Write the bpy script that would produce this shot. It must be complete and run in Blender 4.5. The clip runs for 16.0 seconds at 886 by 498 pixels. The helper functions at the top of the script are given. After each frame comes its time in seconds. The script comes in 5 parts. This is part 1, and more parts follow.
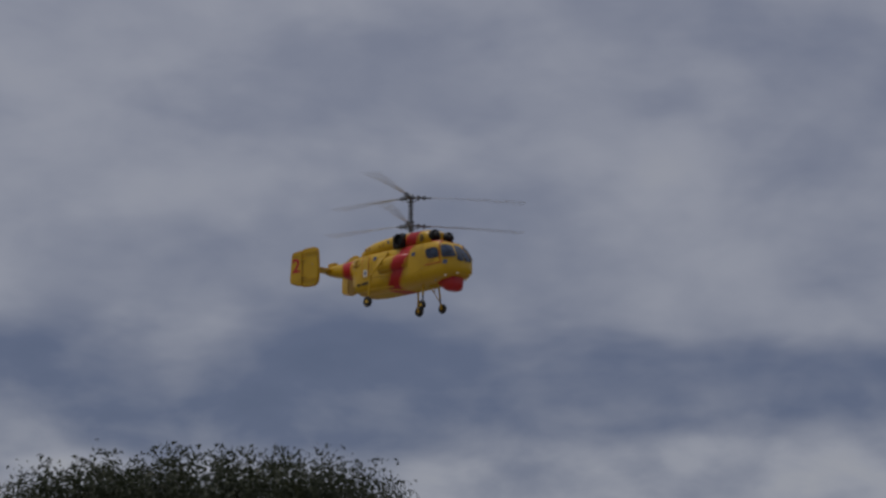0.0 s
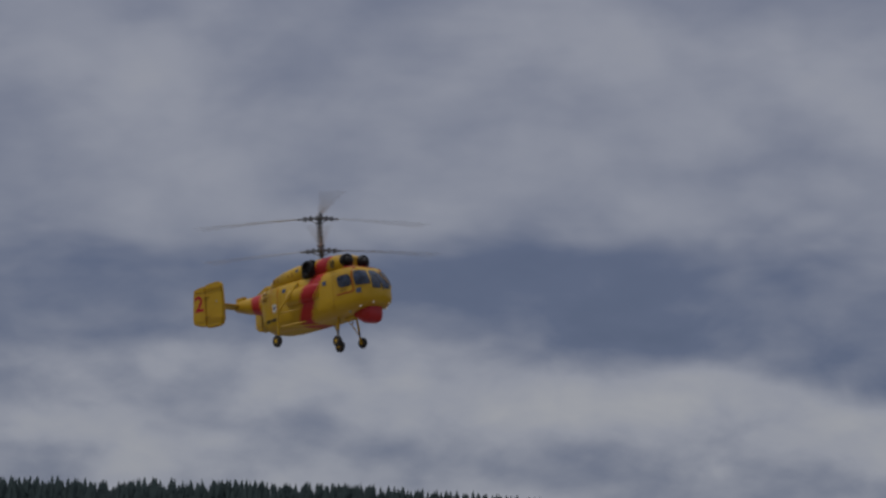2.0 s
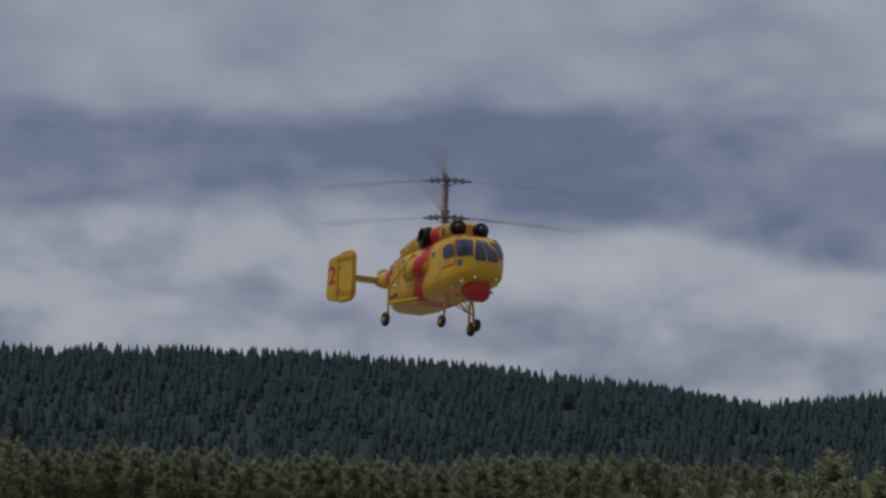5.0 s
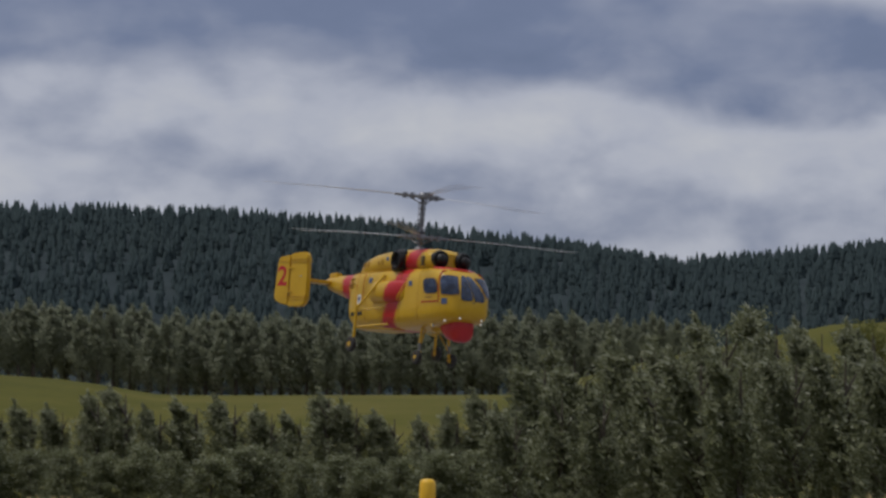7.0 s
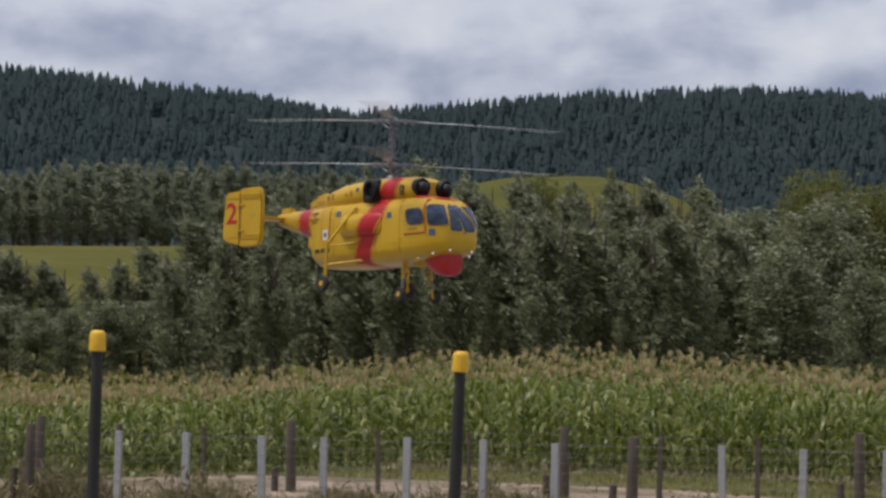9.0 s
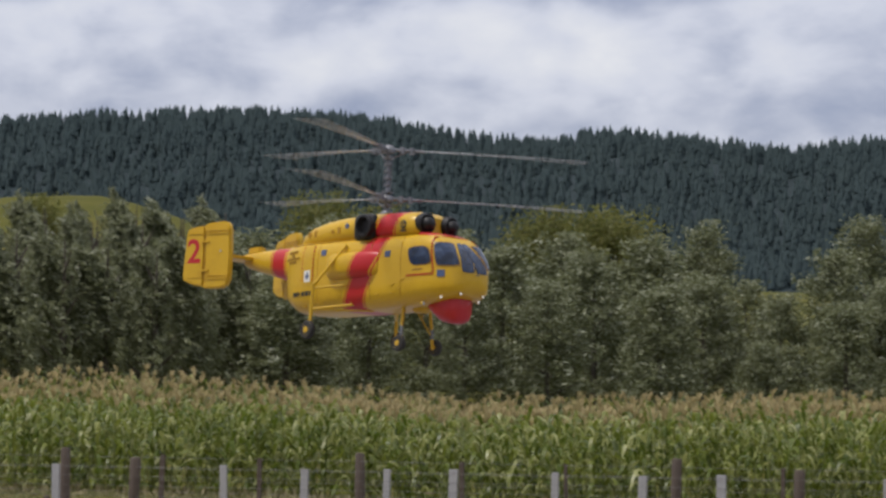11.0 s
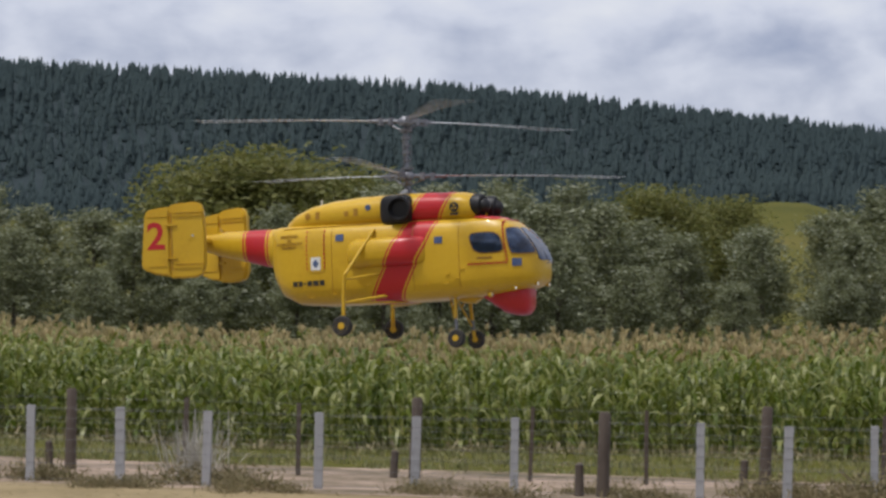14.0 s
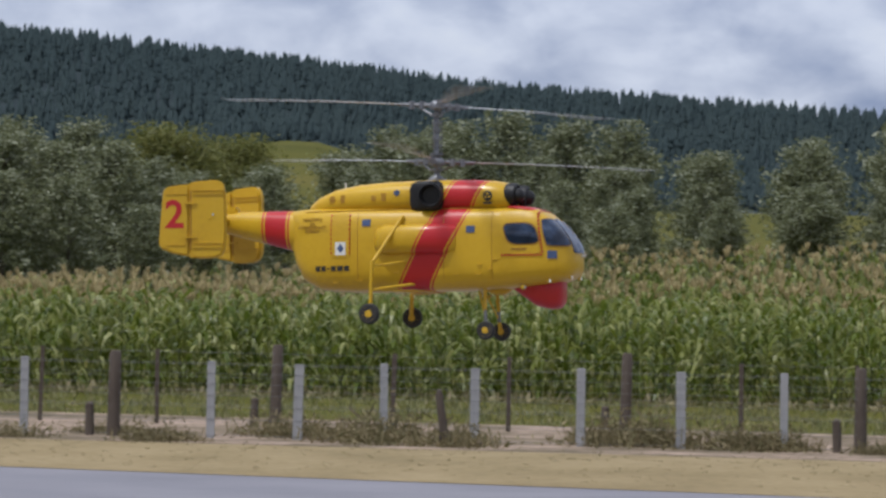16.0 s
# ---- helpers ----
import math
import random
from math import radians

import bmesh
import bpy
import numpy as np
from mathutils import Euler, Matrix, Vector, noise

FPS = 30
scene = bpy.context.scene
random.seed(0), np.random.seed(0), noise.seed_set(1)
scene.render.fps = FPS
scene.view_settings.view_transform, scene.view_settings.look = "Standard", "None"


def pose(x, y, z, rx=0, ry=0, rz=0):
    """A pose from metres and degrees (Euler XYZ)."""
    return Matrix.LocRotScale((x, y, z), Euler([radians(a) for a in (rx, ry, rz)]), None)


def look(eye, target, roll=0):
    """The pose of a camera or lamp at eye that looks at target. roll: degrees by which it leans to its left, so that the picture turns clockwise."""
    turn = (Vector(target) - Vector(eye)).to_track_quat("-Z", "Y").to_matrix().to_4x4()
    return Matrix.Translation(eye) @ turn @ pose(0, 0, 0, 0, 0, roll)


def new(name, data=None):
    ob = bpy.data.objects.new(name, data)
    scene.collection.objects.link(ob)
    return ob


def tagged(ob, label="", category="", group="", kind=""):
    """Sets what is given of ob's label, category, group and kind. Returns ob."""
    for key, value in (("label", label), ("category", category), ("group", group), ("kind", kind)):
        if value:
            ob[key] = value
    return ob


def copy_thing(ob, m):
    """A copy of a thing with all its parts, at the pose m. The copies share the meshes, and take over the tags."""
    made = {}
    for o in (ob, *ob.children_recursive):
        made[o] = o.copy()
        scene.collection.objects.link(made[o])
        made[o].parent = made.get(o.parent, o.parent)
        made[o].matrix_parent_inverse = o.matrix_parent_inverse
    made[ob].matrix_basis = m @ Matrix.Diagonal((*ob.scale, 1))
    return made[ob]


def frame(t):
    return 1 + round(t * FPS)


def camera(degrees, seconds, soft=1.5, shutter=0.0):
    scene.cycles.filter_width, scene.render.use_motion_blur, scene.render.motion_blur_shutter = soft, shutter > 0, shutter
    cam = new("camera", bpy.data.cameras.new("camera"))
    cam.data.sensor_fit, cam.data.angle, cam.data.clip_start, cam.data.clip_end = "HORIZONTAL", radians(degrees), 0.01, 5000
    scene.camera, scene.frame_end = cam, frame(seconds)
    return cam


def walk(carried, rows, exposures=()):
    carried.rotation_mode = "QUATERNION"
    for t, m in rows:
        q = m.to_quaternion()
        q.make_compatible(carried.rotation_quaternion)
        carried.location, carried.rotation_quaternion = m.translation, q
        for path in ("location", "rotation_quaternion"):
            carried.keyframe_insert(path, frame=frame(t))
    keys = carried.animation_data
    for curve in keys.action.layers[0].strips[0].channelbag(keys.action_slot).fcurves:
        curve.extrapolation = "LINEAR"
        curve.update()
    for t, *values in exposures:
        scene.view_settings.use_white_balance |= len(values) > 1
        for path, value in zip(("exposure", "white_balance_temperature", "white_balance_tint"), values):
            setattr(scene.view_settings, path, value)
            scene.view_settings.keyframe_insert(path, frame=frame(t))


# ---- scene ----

# ---------------------------------------------------------------- camera
EYE = Vector((0.0, 0.0, 1.6))


def aim(az, up, roll):
    """A pose of the camera on its stand: degrees to the right of +y, degrees up, roll."""
    a, p = radians(az), radians(up)
    way = Vector((math.sin(a) * math.cos(p), math.cos(a) * math.cos(p), math.sin(p)))
    return look(EYE, EYE + way * 100, roll)


cam = camera(13.76, 16.0, soft=2.7, shutter=0.15)
PATH = [
    (0, aim(-43.595, 10.115, 1.93)),
    (0.5, aim(-41.601, 10.537, 1.81)),
    (1, aim(-39.377, 10.321, 1.95)),
    (1.5, aim(-37.236, 9.585, 1.82)),
    (2, aim(-35.323, 8.880, 1.44)),
    (2.5, aim(-34.594, 8.700, 1.54)),
    (3, aim(-33.606, 8.103, 1.39)),
    (3.5, aim(-33.862, 7.490, 1.21)),
    (3.7, aim(-33.940, 7.140, 1.20)),
    (5.8, aim(-34.521, 6.568, 1.18)),
    (6, aim(-34.304, 6.291, 1.18)),
    (6.5, aim(-33.526, 5.250, 1.09)),
    (7, aim(-33.075, 4.569, 0.93)),
    (7.5, aim(-31.585, 3.695, 0.98)),
    (8, aim(-30.532, 2.974, 0.91)),
    (8.2, aim(-30.234, 2.707, 0.85)),
    (10.3, aim(-22.949, 2.614, 1.19)),
    (10.5, aim(-22.326, 2.671, 1.06)),
    (11, aim(-20.153, 2.794, 0.91)),
    (11.5, aim(-17.727, 2.745, 0.61)),
    (12, aim(-15.641, 2.531, 0.61)),
    (12.5, aim(-12.731, 2.600, 0.91)),
    (13, aim(-10.242, 2.711, 1.16)),
    (13.5, aim(-7.899, 2.426, 1.51)),
    (14, aim(-5.641, 1.895, 1.46)),
    (14.5, aim(-3.678, 1.839, 1.43)),
    (15, aim(-1.924, 1.592, 1.42)),
    (15.5, aim(-0.435, 1.168, 1.48)),
    (16, aim(2.000, 1.124, 1.41)),
]
walk(cam, PATH, exposures=[(0, -1.1, 6250, 13), (1.8, -1.12, 6250, 13), (2.6, -0.92, 6250, 13), (3.6, -0.86, 6250, 13), (6, -0.8, 6250, 13), (7, -0.55, 6250, 13), (8, -0.32, 6250, 13), (10.3, 0.08, 6360, 13), (14, 0.06, 6220, 13), (16, 0.04, 5920, 12)])

# ---------------------------------------------------------------- world and sun
SUN_AZ, SUN_EL = 236.0, 67.0


def make_world():
    w = bpy.data.worlds.new("sky")
    scene.world = w
    w.use_nodes = True
    nt = w.node_tree
    N, L = nt.nodes, nt.links
    N.clear()
    out = N.new("ShaderNodeOutputWorld")
    bg = N.new("ShaderNodeBackground")
    bg.inputs["Strength"].default_value = 1.0
    L.new(bg.outputs[0], out.inputs[0])
    sky = N.new("ShaderNodeTexSky")
    sky.sky_type = "NISHITA"
    sky.sun_disc = False
    sky.sun_elevation, sky.sun_rotation = radians(SUN_EL), radians(SUN_AZ)
    tc = N.new("ShaderNodeTexCoord")
    sep = N.new("ShaderNodeSeparateXYZ")
    L.new(tc.outputs["Generated"], sep.inputs[0])
    # big soft banks of cloud, flattened
    mp = N.new("ShaderNodeMapping")
    mp.inputs["Scale"].default_value = (1, 1, 2.3)
    L.new(tc.outputs["Generated"], mp.inputs[0])
    n1 = N.new("ShaderNodeTexNoise")
    n1.inputs["Scale"].default_value, n1.inputs["Detail"].default_value = 6.0, 5
    n1.inputs["Roughness"].default_value = 0.52
    n1.inputs["Distortion"].default_value = 0.0
    mq = N.new("ShaderNodeMapping")
    mq.inputs["Scale"].default_value, mq.inputs["Location"].default_value = (1, 1, 2.3), (0.31, 0.17, 0.4)
    L.new(tc.outputs["Generated"], mq.inputs[0])
    L.new(mq.outputs[0], n1.inputs["Vector"])
    n2 = N.new("ShaderNodeTexNoise")
    n2.inputs["Scale"].default_value, n2.inputs["Detail"].default_value = 12.0, 4
    n2.inputs["Roughness"].default_value = 0.5
    n2.inputs["Distortion"].default_value = 0.15
    L.new(mp.outputs[0], n2.inputs["Vector"])

    def math_node(op, a, b):
        m = N.new("ShaderNodeMath")
        m.operation = op
        for i, v in enumerate((a, b)):
            if isinstance(v, (int, float)):
                m.inputs[i].default_value = v
            else:
                L.new(v, m.inputs[i])
        return m.outputs[0]

    # layers of the weather by height over the horizon
    wob = math_node("ADD", math_node("MULTIPLY", math_node("SUBTRACT", n1.outputs["Fac"], 0.5), 0.05), math_node("MULTIPLY", math_node("SUBTRACT", n2.outputs["Fac"], 0.5), 0.03))
    h = math_node("MULTIPLY", math_node("ADD", sep.outputs["Z"], wob), 2.0)
    lay = N.new("ShaderNodeValToRGB")
    cr = lay.color_ramp
    cr.interpolation = "EASE"
    rows = [(0.10, 0.58), (0.155, 0.55), (0.178, 0.55), (0.208, 0.73), (0.236, 0.68), (0.262, 0.28), (0.292, 0.24), (0.325, 0.55), (0.40, 0.58), (0.50, 0.55), (0.62, 0.75), (1.0, 0.85)]
    while len(cr.elements) < len(rows):
        cr.elements.new(0.5)
    for e, (p, v) in zip(cr.elements, rows):
        e.position, e.color = p, (v, v, v, 1)
    L.new(h, lay.inputs[0])
    body = N.new("ShaderNodeMapRange")
    body.interpolation_type = "SMOOTHSTEP"
    body.inputs["From Min"].default_value, body.inputs["From Max"].default_value = 0.37, 0.63
    L.new(n2.outputs["Fac"], body.inputs["Value"])
    puff = math_node("MULTIPLY", math_node("SUBTRACT", body.outputs[0], 0.45), 0.17)
    puff2 = math_node("MULTIPLY", math_node("SUBTRACT", n1.outputs["Fac"], 0.5), 0.24)

    # heaped clouds: lit tops and shaded undersides, where the noise falls or rises with height
    def heap(scale, detail, dz, flat):
        out = []
        for dx in (0.0, dz):
            m3 = N.new("ShaderNodeMapping")
            m3.inputs["Scale"].default_value = (1, 1, flat)
            m3.inputs["Location"].default_value = (0.37, 0.11, dx)
            L.new(tc.outputs["Generated"], m3.inputs[0])
            n3 = N.new("ShaderNodeTexNoise")
            n3.inputs["Scale"].default_value, n3.inputs["Detail"].default_value = scale, detail
            n3.inputs["Roughness"].default_value, n3.inputs["Distortion"].default_value = 0.48, 0.25
            L.new(m3.outputs[0], n3.inputs["Vector"])
            out.append(n3.outputs["Fac"])
        return math_node("SUBTRACT", out[0], out[1])

    low_sky = N.new("ShaderNodeMapRange")
    low_sky.inputs["From Min"].default_value, low_sky.inputs["From Max"].default_value = 0.115, 0.15
    low_sky.inputs["To Min"].default_value, low_sky.inputs["To Max"].default_value = 1.0, 0.3
    L.new(sep.outputs["Z"], low_sky.inputs["Value"])
    relief = math_node("ADD", math_node("MULTIPLY", heap(14.0, 4, 0.05, 2.0), 0.3), math_node("MULTIPLY", heap(34.0, 6, 0.03, 1.7), 0.8))
    relief = math_node("MULTIPLY", relief, low_sky.outputs[0])
    # the white haze over the hills evens the clouds out
    even = N.new("ShaderNodeMapRange")
    even.inputs["From Min"].default_value, even.inputs["From Max"].default_value = 0.085, 0.13
    even.inputs["To Min"].default_value, even.inputs["To Max"].default_value = 0.35, 1.0
    L.new(sep.outputs["Z"], even.inputs["Value"])
    v = math_node("ADD", math_node("ADD", lay.outputs[0], math_node("MULTIPLY", math_node("ADD", puff, puff2), even.outputs[0])), relief)
    col = N.new("ShaderNodeValToRGB")
    cc = col.color_ramp
    for e, (p, c) in zip(cc.elements, ((0.0, (0.135, 0.165, 0.265, 1)), (1.0, (0.655, 0.65, 0.65, 1)))):
        e.position, e.color = p, c
    for p, c in ((0.22, (0.175, 0.205, 0.315, 1)), (0.45, (0.325, 0.345, 0.43, 1)), (0.7, (0.52, 0.53, 0.585, 1))):
        cc.elements.new(p).color = c
    L.new(v, col.inputs[0])
    mix = N.new("ShaderNodeMix")
    mix.data_type, mix.blend_type = "RGBA", "ADD"
    mix.inputs["Factor"].default_value = 0.02
    L.new(col.outputs[0], mix.inputs["A"])
    L.new(sky.outputs[0], mix.inputs["B"])
    L.new(mix.outputs["Result"], bg.inputs["Color"])


make_world()
sun = new("sun", bpy.data.lights.new("sun", "SUN"))
sun.data.energy, sun.data.angle, sun.data.color = 2.7, radians(1.2), (1.0, 0.95, 0.87)
_s = Vector((math.sin(radians(SUN_AZ)) * math.cos(radians(SUN_EL)), math.cos(radians(SUN_AZ)) * math.cos(radians(SUN_EL)), math.sin(radians(SUN_EL))))
sun.matrix_world = look(_s * 100, (0, 0, 0))


# ---------------------------------------------------------------- materials
def mat(name, stops, rough=0.6, scale=5.0, bump=0.0, metal=0.0, fine=40.0, island=0.0, coat=0.0, stretch=(1, 1, 1), spec=0.5):
    """A node material: noise at two scales runs through the colour stops; island mixes in chance by piece."""
    m = bpy.data.materials.new(name)
    m.use_nodes = True
    nt = m.node_tree
    N, L = nt.nodes, nt.links
    b = N["Principled BSDF"]
    tc = N.new("ShaderNodeTexCoord")
    mp = N.new("ShaderNodeMapping")
    mp.inputs["Scale"].default_value = stretch
    L.new(tc.outputs["Object"], mp.inputs[0])
    a = N.new("ShaderNodeTexNoise")
    a.inputs["Scale"].default_value, a.inputs["Detail"].default_value = scale, 5
    f = N.new("ShaderNodeTexNoise")
    f.inputs["Scale"].default_value, f.inputs["Detail"].default_value = fine, 3
    L.new(mp.outputs[0], a.inputs["Vector"]), L.new(mp.outputs[0], f.inputs["Vector"])
    mx = N.new("ShaderNodeMath")
    mx.operation = "MULTIPLY_ADD"
    mx.inputs[1].default_value = 0.35
    L.new(f.outputs["Fac"], mx.inputs[0])
    k = N.new("ShaderNodeMath")
    k.operation = "MULTIPLY"
    k.inputs[1].default_value = 0.65
    L.new(a.outputs["Fac"], k.inputs[0]), L.new(k.outputs[0], mx.inputs[2])
    val = mx.outputs[0]
    if island:
        g = N.new("ShaderNodeNewGeometry")
        im = N.new("ShaderNodeMix")
        im.inputs["Factor"].default_value = island
        L.new(val, im.inputs["A"]), L.new(g.outputs["Random Per Island"], im.inputs["B"])
        val = im.outputs["Result"]
    r = N.new("ShaderNodeValToRGB")
    els = r.color_ramp.elements
    lo, hi = (0.06, 0.94) if island else (0.3, 0.7)
    n = len(stops)
    while len(els) < n:
        els.new(0.5)
    for i, (e, c) in enumerate(zip(els, stops)):
        e.position, e.color = lo + (hi - lo) * i / max(n - 1, 1), (*c, 1)
    L.new(val, r.inputs[0]), L.new(r.outputs[0], b.inputs["Base Color"])
    b.inputs["Specular IOR Level"].default_value = spec
    b.inputs["Roughness"].default_value, b.inputs["Metallic"].default_value = rough, metal
    b.inputs["Coat Weight"].default_value = coat
    b.inputs["Coat Roughness"].default_value = 0.08
    if bump:
        bp = N.new("ShaderNodeBump")
        bp.inputs["Strength"].default_value, bp.inputs["Distance"].default_value = bump, 0.02
        L.new(val, bp.inputs["Height"]), L.new(bp.outputs[0], b.inputs["Normal"])
    return m


def leaf_mat(name, stops, island=0.75, rough=0.45, trans=0.25, scale=0.6, spec=0.3):
    m = mat(name, stops, rough, scale, island=island, fine=6, spec=spec)
    N, L = m.node_tree.nodes, m.node_tree.links
    b = N["Principled BSDF"]
    t = N.new("ShaderNodeBsdfTranslucent")
    L.new(b.inputs["Base Color"].links[0].from_socket, t.inputs["Color"])
    s = N.new("ShaderNodeMixShader")
    s.inputs[0].default_value = trans
    L.new(b.outputs[0], s.inputs[1]), L.new(t.outputs[0], s.inputs[2])
    L.new(s.outputs[0], N["Material Output"].inputs[0])
    return m


YELLOW = (0.54, 0.332, 0.012)
RED = (0.43, 0.016, 0.02)
M_RED = mat("red_paint", [(0.37, 0.013, 0.018), RED, (0.46, 0.022, 0.024)], 0.38, 3, coat=0.15, spec=0.4)
M_YEL = mat("yellow_paint", [(0.46, 0.275, 0.010), YELLOW, (0.57, 0.36, 0.018)], 0.42, 4, coat=0.1, spec=0.4)
M_BLACK = mat("black_plastic", [(0.007, 0.007, 0.008), (0.014, 0.014, 0.016)], 0.5, 20, spec=0.35)
M_RUBBER = mat("rubber", [(0.018, 0.018, 0.018), (0.035, 0.033, 0.03)], 0.85, 30)
M_STEEL = mat("dull_steel", [(0.12, 0.125, 0.14), (0.24, 0.245, 0.26)], 0.45, 15, metal=0.6)
M_BLADE = mat("blade_grey", [(0.50, 0.51, 0.52), (0.62, 0.63, 0.64)], 0.4, 6)
# tinted panes; the lighter blue mottling is painted reflection
M_GLASS = mat("tinted_glass_glints", [(0.004, 0.007, 0.018), (0.010, 0.018, 0.040), (0.03, 0.05, 0.10), (0.09, 0.12, 0.19)], 0.04, 8, coat=0.0, spec=0.5, fine=22)
M_BLUE = mat("blue_sticker", [(0.045, 0.075, 0.17), (0.07, 0.105, 0.21)], 0.4, 30)
M_WHITE = mat("white_sticker", [(0.62, 0.62, 0.6), (0.74, 0.74, 0.72)], 0.4, 30)
M_INK = mat("dark_lettering", [(0.018, 0.016, 0.012), (0.03, 0.026, 0.02)], 0.5, 30)
M_BROWNINK = mat("brown_lettering", [(0.22, 0.11, 0.01), (0.3, 0.15, 0.01)], 0.5, 30)
M_LAMP = mat("lamp_glass", [(0.34, 0.34, 0.33), (0.45, 0.45, 0.43)], 0.1, 30, coat=1.0)
M_LIT = bpy.data.materials.new("lit_lens")
M_LIT.use_nodes = True
M_LIT.node_tree.nodes["Principled BSDF"].inputs["Emission Color"].default_value = (1.0, 0.95, 0.85, 1)
M_LIT.node_tree.nodes["Principled BSDF"].inputs["Emission Strength"].default_value = 0.25
M_SEAM = mat("panel_seam", [(0.30, 0.15, 0.01), (0.4, 0.21, 0.012)], 0.6, 30)


def painted(name, bands):
    """Yellow enamel with red stripes painted on. bands: (slope, low, high, zmin): red where low < x - slope z < high."""
    m = mat(name, [(0.46, 0.275, 0.008), YELLOW, (0.58, 0.365, 0.018)], 0.38, 2.2, coat=0.12, fine=30, spec=0.35)
    N, L = m.node_tree.nodes, m.node_tree.links
    b = N["Principled BSDF"]
    base = b.inputs["Base Color"].links[0].from_socket
    tc = N.new("ShaderNodeTexCoord")
    sep = N.new("ShaderNodeSeparateXYZ")
    L.new(tc.outputs["Object"], sep.inputs[0])
    for slope, low, high in bands:
        u = N.new("ShaderNodeMath")
        u.operation = "MULTIPLY_ADD"
        u.inputs[1].default_value = -slope
        L.new(sep.outputs["Z"], u.inputs[0]), L.new(sep.outputs["X"], u.inputs[2])
        for lo, hi in ((low, high), (low - 0.023, low - 0.011), (high + 0.011, high + 0.023)):
            c = N.new("ShaderNodeMath")
            c.operation = "COMPARE"
            c.inputs[1].default_value, c.inputs[2].default_value = (lo + hi) / 2, (hi - lo) / 2
            L.new(u.outputs[0], c.inputs[0])
            x = N.new("ShaderNodeMix")
            x.data_type = "RGBA"
            x.inputs["B"].default_value = (*RED, 1)
            L.new(c.outputs[0], x.inputs["Factor"]), L.new(base, x.inputs["A"])
            base = x.outputs["Result"]
    L.new(base, b.inputs["Base Color"])
    return m


BAND = (0.52, -0.19, 0.0)
M_HULL = painted("hull_paint", [BAND])
M_BOOM = painted("boom_paint", [(0.0, -1.15, -1.0)])

M_GRASS = mat("grass", [(0.058, 0.061, 0.012), (0.086, 0.085, 0.017), (0.125, 0.11, 0.03)], 0.9, 0.05, fine=1.2, spec=0.05)
M_DRY = mat("dry_grass", [(0.18, 0.14, 0.072), (0.25, 0.195, 0.105), (0.31, 0.245, 0.14)], 0.95, 0.7, bump=0.3, fine=9, spec=0.1)
M_SOIL = mat("pale_soil", [(0.075, 0.065, 0.035), (0.15, 0.12, 0.08), (0.29, 0.22, 0.165), (0.40, 0.31, 0.25)], 0.95, 0.8, bump=0.6, fine=5, spec=0.1)
M_ASPHALT = mat("asphalt", [(0.15, 0.148, 0.17), (0.188, 0.184, 0.208), (0.222, 0.217, 0.24)], 0.85, 0.5, bump=0.2, fine=60)
# kept darker than the needles as shade between crowns, blued for haze
M_CANOPY = mat("shaded_pine_canopy", [(0.024, 0.034, 0.037), (0.033, 0.045, 0.049), (0.044, 0.058, 0.061)], 0.95, 0.12, bump=0.8, fine=0.9, spec=0.05)
M_BARK = mat("bark", [(0.05, 0.04, 0.03), (0.11, 0.09, 0.07)], 0.9, 6, bump=0.4)
# needle green lifted towards blue: haze over the hill is in this colour
M_PINE = leaf_mat("hazed_pine_needles", [(0.056, 0.082, 0.088), (0.066, 0.093, 0.097), (0.082, 0.110, 0.104)], 0.15, 0.9, 0.45, 0.009, 0.05)
M_POPLAR = leaf_mat("poplar_leaves", [(0.14, 0.155, 0.08), (0.185, 0.20, 0.105), (0.235, 0.25, 0.14), (0.43, 0.45, 0.34)], 0.8, 0.5, 0.55)
# far belt's leaves, paled and greyed to carry the distance haze
M_FAR_POPLAR = leaf_mat("hazed_poplar_leaves", [(0.20, 0.22, 0.145), (0.26, 0.28, 0.19), (0.33, 0.35, 0.25)], 0.6, 0.5, 0.6)
M_WILLOW = leaf_mat("willow_leaves", [(0.115, 0.130, 0.060), (0.15, 0.167, 0.08), (0.20, 0.215, 0.11), (0.46, 0.48, 0.36)], 0.85, 0.5, 0.42)
M_BROAD = leaf_mat("yellow_green_leaves", [(0.12, 0.135, 0.038), (0.17, 0.18, 0.052), (0.25, 0.235, 0.075)], 0.7, 0.5, 0.45)
M_GUM = leaf_mat("dark_leaves", [(0.022, 0.03, 0.016), (0.038, 0.047, 0.024), (0.06, 0.066, 0.035)], 0.7, 0.5, 0.2)
M_CORN = leaf_mat("corn_leaves", [(0.064, 0.095, 0.011), (0.11, 0.148, 0.019), (0.185, 0.21, 0.036), (0.40, 0.41, 0.18)], 0.8, 0.4, 0.42, 0.6, 0.35)
M_TASSEL = leaf_mat("corn_tassels", [(0.36, 0.29, 0.14), (0.50, 0.40, 0.22), (0.40, 0.35, 0.16)], 0.7, 0.8, 0.3)
M_STRAW = leaf_mat("straw", [(0.20, 0.17, 0.08), (0.34, 0.29, 0.17), (0.14, 0.15, 0.05)], 0.8, 0.8, 0.3)
M_PLUME = leaf_mat("plume", [(0.35, 0.33, 0.28), (0.5, 0.48, 0.42)], 0.8, 0.8, 0.4)
M_GREY = mat("weathered_batten", [(0.24, 0.24, 0.245), (0.34, 0.34, 0.345), (0.42, 0.42, 0.42)], 0.85, 3, bump=0.3, stretch=(1, 1, 0.15), fine=60)
M_BROWN = mat("weathered_post", [(0.05, 0.038, 0.03), (0.085, 0.065, 0.05), (0.12, 0.095, 0.075)], 0.9, 4, bump=0.5, stretch=(1, 1, 0.15), fine=50)
